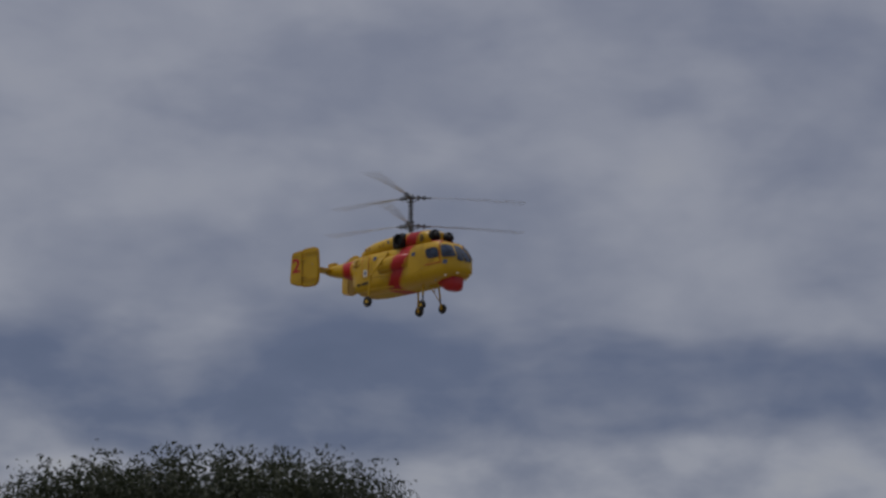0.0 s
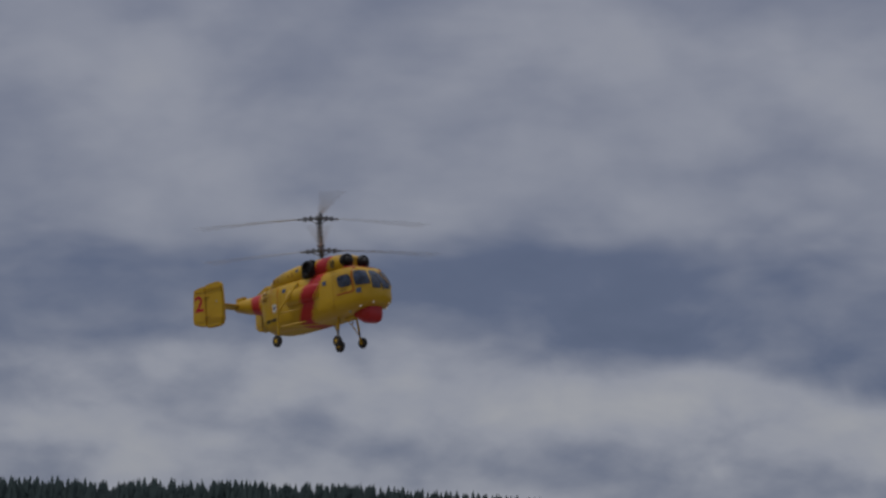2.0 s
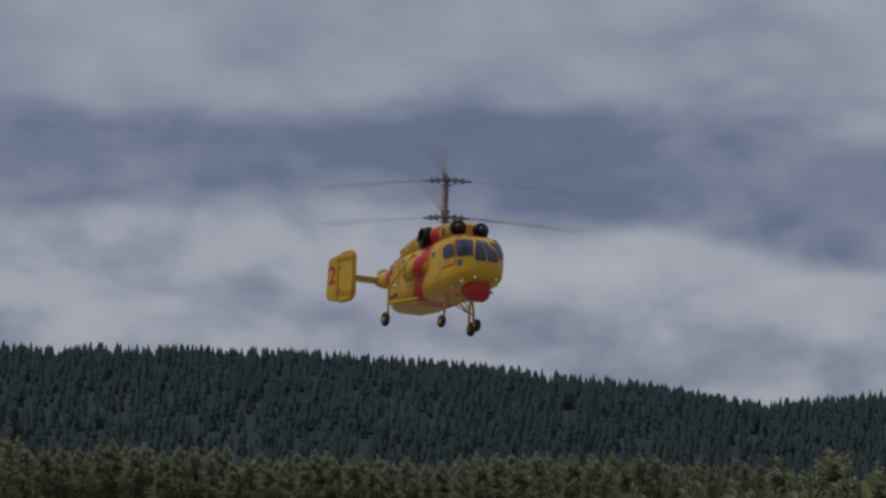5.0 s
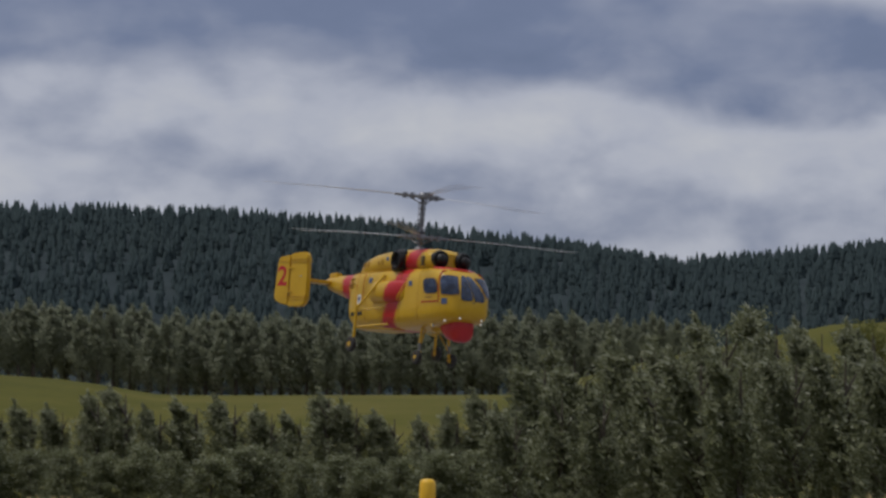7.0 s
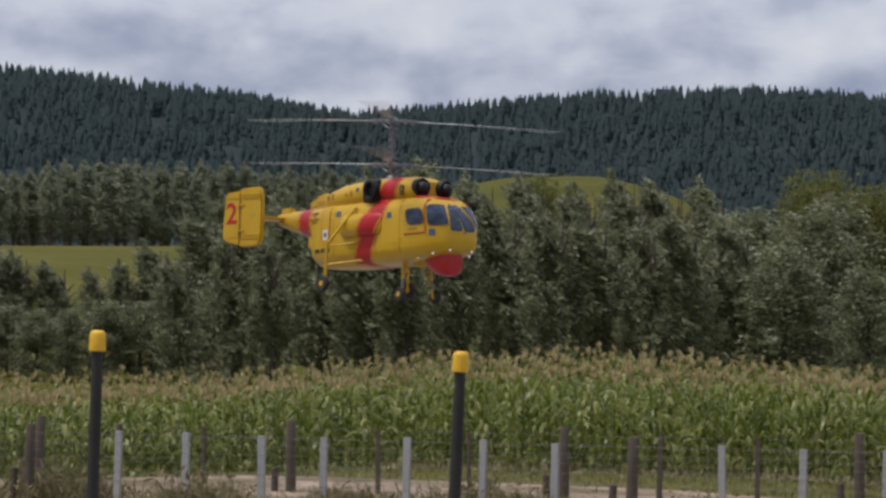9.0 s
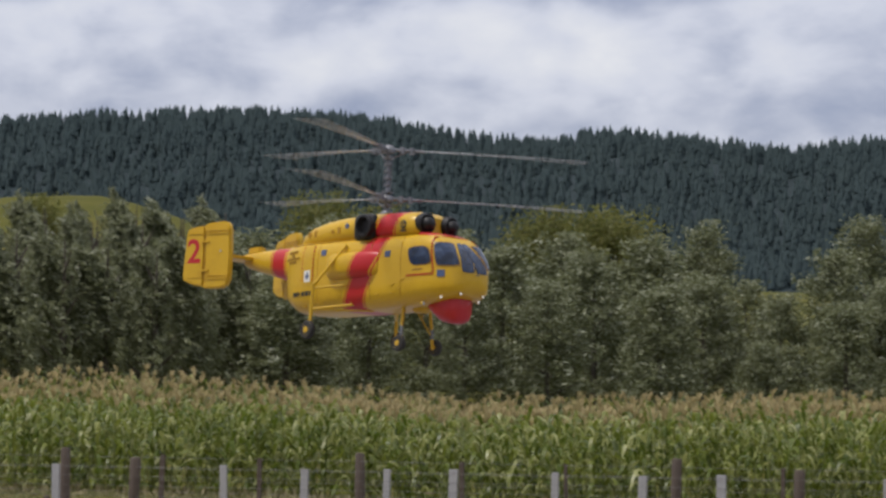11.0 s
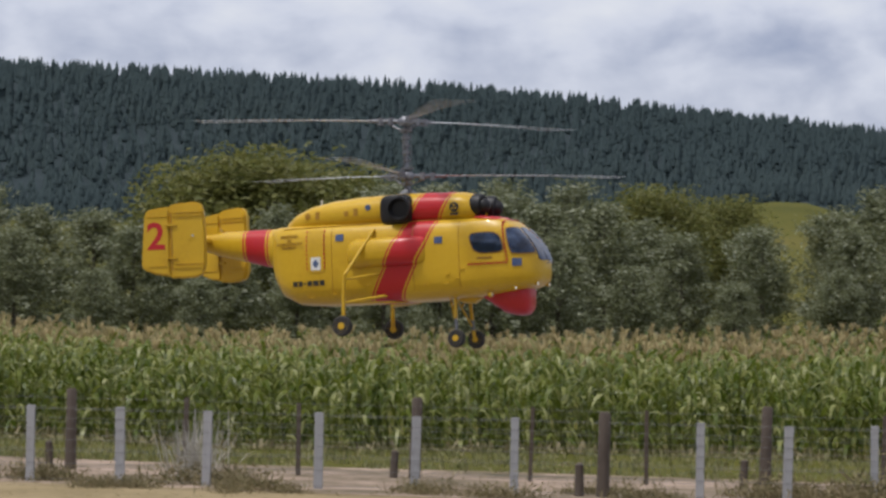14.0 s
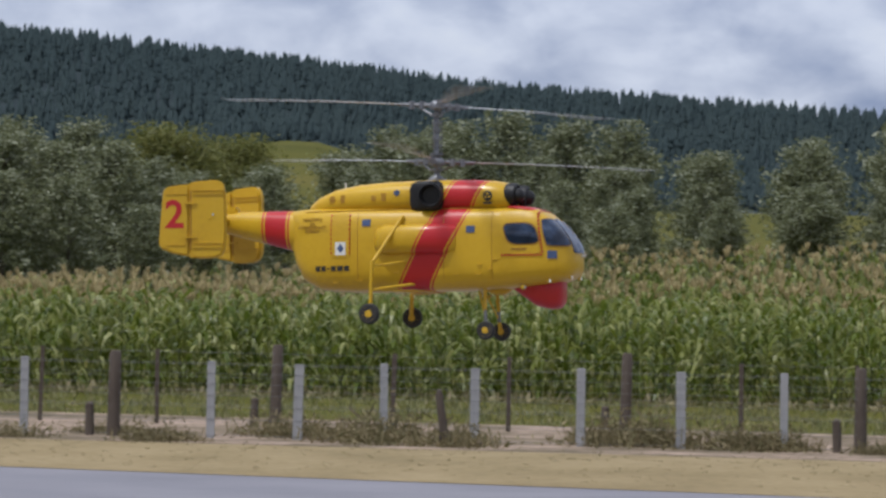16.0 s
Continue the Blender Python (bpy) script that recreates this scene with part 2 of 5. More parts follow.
M_WIRE = mat("galvanised_wire", [(0.13, 0.13, 0.13), (0.21, 0.21, 0.21)], 0.7, 10, metal=0.3)
M_TAR = mat("black_timber", [(0.012, 0.012, 0.013), (0.03, 0.03, 0.031)], 0.75, 5, bump=0.3, fine=50)
M_CAP = mat("yellow_cap", [(0.62, 0.36, 0.01), (0.78, 0.48, 0.02)], 0.45, 6)


# ---------------------------------------------------------------- mesh helpers
def part(name, bm, material, parent=None, label=""):
    me = bpy.data.meshes.new(name)
    bm.to_mesh(me)
    bm.free()
    me.materials.append(material)
    ob = new(name, me)
    if parent:
        ob.parent = parent
    return tagged(ob, label)


def smooth(ob, angle=40):
    for p in ob.data.polygons:
        p.use_smooth = True
    ob.data.set_sharp_from_angle(angle=radians(angle))
    return ob


def mesh_np(name, verts, faces, material, parent=None, mats=None):
    """A mesh object from arrays; faces of equal size."""
    me = bpy.data.meshes.new(name)
    n, k = faces.shape
    me.vertices.add(len(verts))
    me.vertices.foreach_set("co", np.asarray(verts, np.float32).ravel())
    me.loops.add(n * k)
    me.loops.foreach_set("vertex_index", faces.astype(np.int32).ravel())
    me.polygons.add(n)
    me.polygons.foreach_set("loop_start", np.arange(0, n * k, k, dtype=np.int32))
    me.update(calc_edges=True)
    for m in (material if isinstance(material, list) else [material]):
        me.materials.append(m)
    if mats is not None:
        me.polygons.foreach_set("material_index", np.asarray(mats, np.int32))
    ob = new(name, me)
    if parent:
        ob.parent = parent
    return ob


def box_bm(bm, x0, x1, y0, y1, z0, z1, bevel=0.0):
    vs = [bm.verts.new((x, y, z)) for x in (x0, x1) for y in (y0, y1) for z in (z0, z1)]
    for f in ((0, 1, 3, 2), (4, 6, 7, 5), (0, 4, 5, 1), (2, 3, 7, 6), (0, 2, 6, 4), (1, 5, 7, 3)):
        bm.faces.new([vs[i] for i in f])
    if bevel:
        bmesh.ops.bevel(bm, geom=list({e for v in vs for e in v.link_edges}), offset=bevel, segments=2, affect="EDGES")
    return bm


def tube_bm(bm, a, b, r, r2=None, seg=10, caps=True):
    a, b = Vector(a), Vector(b)
    d = (b - a)
    q = d.to_track_quat("Z", "Y").to_matrix()
    r2 = r if r2 is None else r2
    rings = []
    for p, rr in ((a, r), (b, r2)):
        rings.append([bm.verts.new(p + q @ Vector((rr * math.cos(i * math.tau / seg), rr * math.sin(i * math.tau / seg), 0))) for i in range(seg)])
    for i in range(seg):
        j = (i + 1) % seg
        bm.faces.new((rings[0][i], rings[0][j], rings[1][j], rings[1][i]))
    if caps:
        bm.faces.new(rings[0][::-1]), bm.faces.new(rings[1])
    return bm


def lathe_bm(bm, profile, origin=(0, 0, 0), axis="Z", seg=20):
    """profile: (radius, height) pairs."""
    o = Vector(origin)
    rings = []
    for r, h in profile:
        ring = []
        for i in range(seg):
            c, s = r * math.cos(i * math.tau / seg), r * math.sin(i * math.tau / seg)
            p = {"Z": (c, s, h), "Y": (c, h, s), "X": (h, c, s)}[axis]
            ring.append(bm.verts.new(o + Vector(p)))
        rings.append(ring)
    for a, b in zip(rings, rings[1:]):
        for i in range(seg):
            j = (i + 1) % seg
            bm.faces.new((a[i], a[j], b[j], b[i]))
    bm.faces.new(rings[0][::-1]), bm.faces.new(rings[-1])
    bmesh.ops.recalc_face_normals(bm, faces=bm.faces)
    return bm


# ---------------------------------------------------------------- ground
def el_of(az, pairs):
    a = np.array(pairs, float).reshape(-1, 2)
    return np.interp(az, a[:, 0], a[:, 1])


CORN_EL = (-60, 0.2, -37, 0.22, -34, 0.2, -31, 0.42, -28, 0.80, -25, 0.98, -22.6, 0.80, -20, 0.56, -16, 0.71, -12.5, 0.78, -9, 0.68, -6, 0.71, -1.5, 0.83, 1, 1.03, 4, 1.28, 8.7, 1.52, 14, 1.6)
FIELD_EL = (-60, 2.5, -40, 2.36, -38.8, 2.3, -37.4, 2.1, -32, 2.2, -29.5, 2.8, -27, 3.3, -25.6, 3.37, -24.7, 3.2, -23, 2.6, -16, 2.1, -12, 2.05, -3, 2.2, -1, 2.55, -0.2, 2.66, 0.8, 2.4, 3, 2.1, 5, 1.7, 14, 1.7)
RIDGE_EL = (-60, 5.0, -42, 5.05, -39.3, 5.1, -36.4, 5.1, -33.8, 4.96, -31.1, 4.7, -29.35, 4.42, -27.6, 4.6, -25.5, 4.8, -23.1, 4.9, -21.4, 4.82, -19.9, 4.6, -18.7, 4.5, -17.6, 4.69, -16.1, 4.57, -14.8, 4.42, -13.5, 4.6, -11.3, 4.62, -8.3, 4.52, -6.2, 4.47, -3.6, 4.32, -1.4, 4.1, 0.4, 3.94, 2.8, 3.72, 5.6, 3.58, 8.1, 3.45, 14, 3.2)
CORN_Y0, CORN_Y1, CORN_H = 57.0, 88.0, 1.68
PINE_H = 8.0


def corn_ground(x, y):
    az, r = np.degrees(np.arctan2(x, y)), np.hypot(x, y)
    s = np.clip((y - CORN_Y0) / (CORN_Y1 - CORN_Y0), 0, 1)
    el = el_of(az, CORN_EL) - 0.24 * (1 - s)
    back = 1.6 + r * np.tan(np.radians(el)) - CORN_H - 0.06
    front = np.clip(1.6 + CORN_Y0 * np.tan(np.radians(el_of(az, CORN_EL) - 0.24)) - CORN_H - 0.06, -0.2, 0.38)
    return front * (1 - s) + back * s


def ground_z(x, y):
    """Height of the land: runway flat, a low verge, the corn field, pasture, then the forest hill."""
    x, y = np.asarray(x, float), np.asarray(y, float)
    az, r = np.degrees(np.arctan2(x, y)), np.hypot(x, y)
    azc = np.clip(az, -60, 14)
    edge = 36.25 - 0.13 * x - 0.205 * np.clip(x, -6, 8)
    near = 0.15 * np.clip((y - edge) / 3.0, 0, 1) + 0.05 * np.clip((y - 44) / 6, 0, 1)
    cg = corn_ground(np.clip(x, -80, 30), np.clip(y, CORN_Y0, CORN_Y1))
    k = np.clip((y - 46) / (CORN_Y0 - 46), 0, 1)
    z = near * (1 - k) + cg * k
    lr = np.log(np.maximum(r, 1.0))

    def ramp(z0, r0, r1, z1):
        s = np.clip((lr - np.log(r0)) / (np.log(r1) - np.log(r0)), 0, 1)
        s = s * s * (3 - 2 * s)
        return z0 * (1 - s) + z1 * s

    fe, re = el_of(azc, FIELD_EL), el_of(azc, RIDGE_EL)
    z = ramp(z, 95, 150, 1.6 + 150 * np.tan(np.radians(0.55 + 0 * azc)))
    z = ramp(z, 160, 330, 1.6 + 330 * np.tan(np.radians(fe)))
    z = ramp(z, 345, 620, 1.6 + 620 * np.tan(np.radians(np.minimum(fe, 2.6) - 0.1)))
    z = ramp(z, 620, 1000, 1.6 + 1000 * np.tan(np.radians(re - 0.03)) - PINE_H * 1.05)
    z = ramp(z, 1010, 1500, 40 + 0 * az)
    return z


def make_ground():
    azs = np.concatenate([np.arange(-180, -62, 6), np.arange(-62, 16, 0.5), np.arange(16, 180, 6)])
    rs = np.concatenate([[0.3, 4, 10, 18, 25, 30], np.arange(33, 60, 0.75), np.arange(60, 100, 3), np.geomspace(100, 1600, 46), [2200, 3200, 4600]])
    A, R = np.meshgrid(np.radians(azs), rs, indexing="ij")
    X, Y = R * np.sin(A), R * np.cos(A)
    Z = ground_z(X, Y)
    v = np.stack([X, Y, Z], -1).reshape(-1, 3)
    na, nr = len(azs), len(rs)
    i, j = np.meshgrid(np.arange(na), np.arange(nr - 1), indexing="ij")
    i2 = (i + 1) % na
    f = np.stack([i * nr + j, i * nr + j + 1, i2 * nr + j + 1, i2 * nr + j], -1).reshape(-1, 4)
    ob = mesh_np("ground", v, f[:, ::-1], M_GRASS)
    smooth(ob, 180)
    return tagged(ob, "rolling green pasture with a forested hill behind", "ground", kind="structure")


make_ground()


def strip(name, y_in, y_out, slope, lift, material, label, nx=140, ny=6, bend_in=0.0, bend_out=0.0):
    xs = np.linspace(-60, 30, nx)
    v = []
    for x in xs:
        for k in range(ny):
            b = min(max(x, -6), 8)
            y = y_in - bend_in * b + (y_out - bend_out * b - y_in + bend_in * b) * k / (ny - 1) - slope * x
            v.append((x, y, float(ground_z(x, y)) + lift))
    f = np.array([(i * ny + j, (i + 1) * ny + j, (i + 1) * ny + j + 1, i * ny + j + 1) for i in range(nx - 1) for j in range(ny - 1)])
    ob = mesh_np(name, np.array(v), f, material)
    smooth(ob, 180)
    return tagged(ob, label, kind="structure")


tagged(strip("road", 22.0, 36.06, 0.13, 0.03, M_ASPHALT, "grey asphalt runway with a worn edge", bend_out=0.205), category="runway")
tagged(strip("flight_line", -12.0, 22.1, 0.13, 0.02, M_DRY, "mown dry grass beside the runway", 60, 12), category="grass")
tagged(strip("verge", 35.96, 40.6, 0.13, 0.035, M_DRY, "mown dry straw-coloured grass verge beside the runway", bend_in=0.205), category="verge")
tagged(strip("soil_strip", 40.5, 48.4, 0.10, 0.035, M_SOIL, "bare pale soil under the fence"), category="soil")


# ---------------------------------------------------------------- plants: arrays
def tile(variants, places):
    """Joins transformed copies of small meshes. places: rows of variant, x, y, z, turn, scale, lean x, lean y."""
    V, Fs, Ms, base = [], [], [], 0
    places = np.asarray(places, float)
    for k, (v, f, m) in enumerate(variants):
        p = places[places[:, 0] == k]
        if not len(p):
            continue
        c, s = np.cos(p[:, 4]), np.sin(p[:, 4])
        sc = p[:, 5][:, None]
        x = (v[None, :, 0] * c[:, None] - v[None, :, 1] * s[:, None]) * sc
        y = (v[None, :, 0] * s[:, None] + v[None, :, 1] * c[:, None]) * sc
        z = v[None, :, 2] * sc
        x, y = x + z * p[:, 6][:, None], y + z * p[:, 7][:, None]
        w = np.stack([x + p[:, 1][:, None], y + p[:, 2][:, None], z + p[:, 3][:, None]], -1)
        V.append(w.reshape(-1, 3))
        off = base + np.arange(len(p))[:, None, None] * len(v)
        Fs.append((f[None] + off).reshape(-1, f.shape[1]))
        Ms.append(np.tile(m, len(p)))
        base += len(p) * len(v)
    return np.concatenate(V), np.concatenate(Fs), np.concatenate(Ms)


rng = np.random.default_rng(7)


def leaf_quads(centres, size, rng, flat=0.5, aspect=0.6):
    """Four-cornered leaves of chance turn at the centres."""
    n = len(centres)
    d = rng.normal(size=(n, 3))
    d[:, 2] *= flat
    d /= np.linalg.norm(d, axis=1)[:, None]
    e = np.cross(d, rng.normal(size=(n, 3)))
    e /= np.linalg.norm(e, axis=1)[:, None] + 1e-9
    s = size * rng.uniform(0.6, 1.35, (n, 1))
    a, b = d * s, e * s * aspect
    v = np.stack([centres - a, centres + b * 0.5, centres + a, centres - b * 0.5], 1)
    v[:, 1] += np.array([0, 0, 0.02]) * s
    return v.reshape(-1, 3), np.arange(4 * n).reshape(-1, 4)


def leaf_slips(centres, size, rng, lean, flat=0.5, aspect=0.6):
    """Three-cornered leaves at the centres, turned by chance round a common lean."""
    n = len(centres)
    d = rng.normal(size=(n, 3))
    d[:, 2] *= flat
    d += np.array(lean)
    d /= np.linalg.norm(d, axis=1)[:, None]
    e = np.cross(d, rng.normal(size=(n, 3)))
    e /= np.linalg.norm(e, axis=1)[:, None] + 1e-9
    s = size * rng.uniform(0.6, 1.35, (n, 1))
    a, b = d * s, e * s * aspect * 0.5
    v = np.stack([centres + a, centres - a * 0.6 + b, centres - a * 0.6 - b], 1)
    return v.reshape(-1, 3), np.arange(3 * n).reshape(-1, 3)


def crown_points(n, h, w, kind, rng):
    """Centres of leaves of a crown: limbs sweep up and out, clumps sit along them, with gaps between."""
    pts = []
    limbs = {"poplar": 100, "willow": 100, "round": 160, "gum": 120}[kind]
    per = n // limbs
    for i in range(limbs):
        z0 = h * rng.uniform(0.04 if kind != "gum" else 0.25, 0.9)
        t = z0 / h
        if kind == "poplar":
            reach, rise = w * 0.5 * (1 - t) ** 0.75 * rng.uniform(0.5, 1.2), h * (1.02 - t) * rng.uniform(0.22, 0.6)
        elif kind == "willow":
            reach, rise = w * 0.5 * math.sqrt(max(0.05, 1 - (t * 1.02) ** 2)) * rng.uniform(0.5, 1.1), h * rng.uniform(0.03, 0.14)
        elif kind == "round":
            reach, rise = w * 0.5 * math.sqrt(max(0.02, 1 - (2 * t - 0.85) ** 2 / 1.3)) * rng.uniform(0.88, 1.0), h * rng.uniform(0.0, 0.08)
        else:
            reach, rise = w * 0.5 * math.sqrt(max(0.05, 1 - (1.9 * t - 1.1) ** 2)) * rng.uniform(0.35, 0.95), h * rng.uniform(0.05, 0.15)
        a = rng.uniform(0, math.tau)
        s = rng.uniform(0.1, 1.0, per) ** (0.5 if kind == "willow" else 0.7)
        c = np.stack([np.cos(a) * reach * s, np.sin(a) * reach * s, z0 + rise * s ** 1.4], -1)
        spread = {"poplar": 0.042, "willow": 0.062, "round": 0.08, "gum": 0.055}[kind] * w
        c += rng.normal(size=(per, 3)) * spread * (0.5 + 0.5 * s[:, None]) * np.array([1, 1, 0.8])
        pts.append(c)
    lead = per * (3 if kind == "poplar" else 1)
    u = rng.random(lead)
    pts.append(np.stack([rng.normal(size=lead) * w * 0.1 * (1.1 - u), rng.normal(size=lead) * w * 0.1 * (1.1 - u), h * (0.72 + 0.3 * u)], -1))
    p = np.concatenate(pts)
    p[:, 2] = np.clip(p[:, 2], 0.1, h * 1.02)
    return p


def make_tree(h, w, kind, n, leaf, leaves, seed, sway=0.0):
    r = np.random.default_rng(seed)
    root = new({"poplar": "poplar_tree", "willow": "shelter_tree", "round": "broadleaf_tree", "gum": "evergreen_tree"}[kind])
    bm = bmesh.new()
    tube_bm(bm, (0, 0, -0.3), (0.02, 0, h * 0.5), h * 0.018 + 0.03, h * 0.011 + 0.02, 8, False)
    tube_bm(bm, (0.02, 0, h * 0.48), (0.0, 0.03, h * 0.93), h * 0.011 + 0.018, 0.012, 7, False)
    for i in range(9):
        z = h * (0.12 + 0.08 * i)
        a = r.uniform(0, math.tau)
        q = w * 0.36 * (1 - 0.07 * i)
        tube_bm(bm, (0, 0, z), (q * math.cos(a), q * math.sin(a), z + h * 0.12), 0.03 + 0.004 * h, 0.01, 5, False)
    part("trunk", bm, M_BARK, root)
    c = crown_points(n, h, w, kind, r)
    c[:, 0] += sway * (c[:, 2] / h) ** 2 * h
    if kind == "poplar":
        v, f = leaf_slips(c, leaf, r, (-1.0, 0, 1.1), 1.0, 0.5)
    else:
        v, f = leaf_slips(c, leaf, r, (-0.3, 0, 0.2), 0.6, 0.75)
    mesh_np("crown", v, f, leaves, root)
    return root


# ---------------------------------------------------------------- forest hill
def pine_mesh(seed, tiers):
    r = np.random.default_rng(seed)
    V, Fc = [], []
    for k in range(tiers):
        t = k / tiers
        z0, z1 = 1 - 0.86 * (1 - t), 1 - 0.86 * (1 - t) + 2.1 / tiers
        z1 = min(z1, 1.0)
        rad = 0.16 * (1 - t) ** 0.8 + 0.010
        n = 6
        b = len(V)
        V.append((r.normal() * 0.006, r.normal() * 0.006, z1))
        for i in range(n):
            a = math.tau * (i + r.uniform(-0.3, 0.3)) / n
            q = rad * r.uniform(0.6, 1.25)
            V.append((q * math.cos(a), q * math.sin(a), z0 + r.uniform(-0.03, 0.03)))
        Fc += [(b, b + 1 + i, b + 1 + (i + 1) % n) for i in range(n)]
    return np.array(V), np.array(Fc), np.zeros(len(Fc), int)


def make_forest():
    variants = [pine_mesh(s, 5) for s in range(8)]
    pl = []

    def put(rr, aa, k):
        pl.append((rng.integers(8), rr * math.sin(aa), rr * math.cos(aa), 0, rng.uniform(0, 6.28), PINE_H * k, rng.normal() * 0.012, rng.normal() * 0.012))

    for _ in range(22000):
        put(rng.uniform(630, 990), radians(rng.uniform(-58, 14)), rng.uniform(0.75, 1.1))
    for r in (994, 1004):
        for a in np.arange(radians(-58), radians(14), 1.9 / r):
            put(r + rng.uniform(-4, 4), a + rng.uniform(-0.5, 0.5) * 3.3 / r, rng.uniform(0.86, 1.01) + (0.06 if rng.random() < 0.06 else 0))
    pl = np.array(pl)
    pl[:, 3] = ground_z(pl[:, 1], pl[:, 2]) - 0.5
    v, f, m = tile(variants, pl)
    # one closed sheet stands in for the lower crowns, their shade in its colour
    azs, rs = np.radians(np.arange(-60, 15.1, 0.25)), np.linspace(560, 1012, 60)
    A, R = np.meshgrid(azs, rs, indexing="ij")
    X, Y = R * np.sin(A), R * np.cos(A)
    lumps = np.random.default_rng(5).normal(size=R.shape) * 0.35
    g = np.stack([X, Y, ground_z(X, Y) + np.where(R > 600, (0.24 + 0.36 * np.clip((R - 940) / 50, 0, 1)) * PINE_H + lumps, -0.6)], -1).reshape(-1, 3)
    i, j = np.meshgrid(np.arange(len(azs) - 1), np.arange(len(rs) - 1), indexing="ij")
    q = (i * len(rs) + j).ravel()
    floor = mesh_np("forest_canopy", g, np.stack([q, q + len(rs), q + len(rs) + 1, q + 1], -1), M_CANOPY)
    tagged(smooth(floor, 180), "sheet for the lower pine canopy, gap shade and haze in its dark green", "canopy", kind="structure")
    tagged(smooth(mesh_np("pine_forest", v, f, M_PINE), 180), "dense dark green pine plantation covering the hill, haze in its colour", "forest", kind="stuff")


make_forest()

# ---------------------------------------------------------------- trees
H_OF = {}


def proto_of(h, *a, **k):
    ob = make_tree(h, *a, **k)
    H_OF[ob.name] = h
    return ob


def plant_tree(proto, az, r, top_el, label, group, category="tree", width=1.0):
    x, y = r * math.sin(radians(az)), r * math.cos(radians(az))
    z = float(ground_z(x, y)) - 0.05
    top = 1.6 + r * math.tan(radians(top_el))
    s = max(0.3, (top - z) / H_OF[proto.name])
    ob = copy_thing(proto, pose(x, y, z, 0, 0, random.uniform(-35, 35)))
    ob.scale = (s * width, s * width, s)
    return tagged(ob, label, category, group)


def make_trees():
    pop = [proto_of(6.0, 2.1, "poplar", 6800, 0.13, M_POPLAR, 20 + i, sway=-0.13) for i in range(5)]
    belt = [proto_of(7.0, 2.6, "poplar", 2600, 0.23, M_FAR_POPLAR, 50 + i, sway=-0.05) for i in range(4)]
    wil = [proto_of(8.0, 5.0, "willow", 9000, 0.155, M_WILLOW, 60 + i, sway=-0.02) for i in range(5)]
    rnd = [proto_of(7.0, 6.5, "round", 16000, 0.165, M_BROAD, 80 + i) for i in range(3)]
    gum = [proto_of(13.0, 7.0, "gum", 24000, 0.125, M_GUM, 90 + i) for i in range(4)]
    P_LAB = "young poplar with silvery leaves bent by the wind"
    # young poplar row in front of the pasture
    az = -45.0
    while az < -31.2:
        plant_tree(random.choice(pop), az, 132 + random.uniform(-3, 3), 2.27 + random.uniform(-0.32, 0.12), P_LAB, "young poplar row", width=random.uniform(1.3, 1.65))
        az += random.uniform(0.42, 0.6)
    az = -45.2
    while az < -31.0:
        plant_tree(random.choice(wil), az, 125 + random.uniform(-2, 2), 1.2 + random.uniform(-0.25, 0.3), "low bushy growth at the foot of the young poplars", "young poplar row", "shrub", width=random.uniform(1.2, 1.6))
        az += random.uniform(0.45, 0.65)
    # taller poplar belt
    for row, (r, lift) in enumerate(((112, -0.42), (124, -0.08), (142, 0.12))):
        az = -31.9 + 0.45 * row
        while az < -23.0:
            top = float(el_of(az, (-32, 2.75, -30.5, 3.1, -29, 3.38, -27.7, 3.5, -24.2, 3.42, -22, 3.3))) + lift
            plant_tree(random.choice(pop), az, r + random.uniform(-3, 3), top + random.uniform(-0.2, 0.1), "tall poplar with silvery leaves in a dense belt", "poplar belt", width=random.uniform(1.05, 1.3))
            az += random.uniform(0.6, 0.85)
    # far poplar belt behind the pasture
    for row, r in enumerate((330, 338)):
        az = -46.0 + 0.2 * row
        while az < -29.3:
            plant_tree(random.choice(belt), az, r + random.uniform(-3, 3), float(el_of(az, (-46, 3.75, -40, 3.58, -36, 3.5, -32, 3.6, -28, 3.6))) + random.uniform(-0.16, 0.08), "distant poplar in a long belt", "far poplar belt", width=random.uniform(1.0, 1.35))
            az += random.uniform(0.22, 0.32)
    # mixed shelter trees behind the corn
    TOPS = (-24.5, 3.3, -23, 3.25, -22, 3.3, -20.5, 3.2, -19, 3.25, -17.8, 3.3, -16.6, 3.1, -15.9, 2.7, -15.2, 2.4, -14.4, 2.75, -13.5, 2.9, -12.2, 2.75, -11.2, 2.45, -10.4, 2.4, -9.6, 2.45, -8.7, 2.6, -7.5, 2.6, -6.3, 3.0, -5.6, 3.1, -4.4, 3.0, -3.0, 3.1, -2.3, 2.4, -1.6, 2.45, -0.5, 2.5, 0.4, 2.75, 1.4, 2.8, 2.4, 2.8, 3.5, 2.7, 4.7, 2.6, 5.5, 2.8, 6.7, 3.0, 7.7, 3.1, 8.6, 3.45, 10, 3.5, 14, 3.4)
    W_LAB = "dense shrubby tree with small silvery green leaves"
    for row, (r, lift) in enumerate(((114, -0.85), (124, -0.28), (136, 0.0))):
        az = -24.2 + 0.6 * row
        while az < 13:
            top = float(el_of(az, TOPS)) + lift + random.uniform(-0.3, 0.1)
            plant_tree(random.choice(wil), az, r + random.uniform(-4, 4), top, W_LAB, "shelter trees behind the corn", width=random.uniform(0.95, 1.3) * (0.8 if -6.5 < az < -5 or 6.3 < az < 7.5 else 1.0))
            az += random.uniform(0.8, 1.1) if -7 < az < -4 else random.uniform(1.15, 1.75)
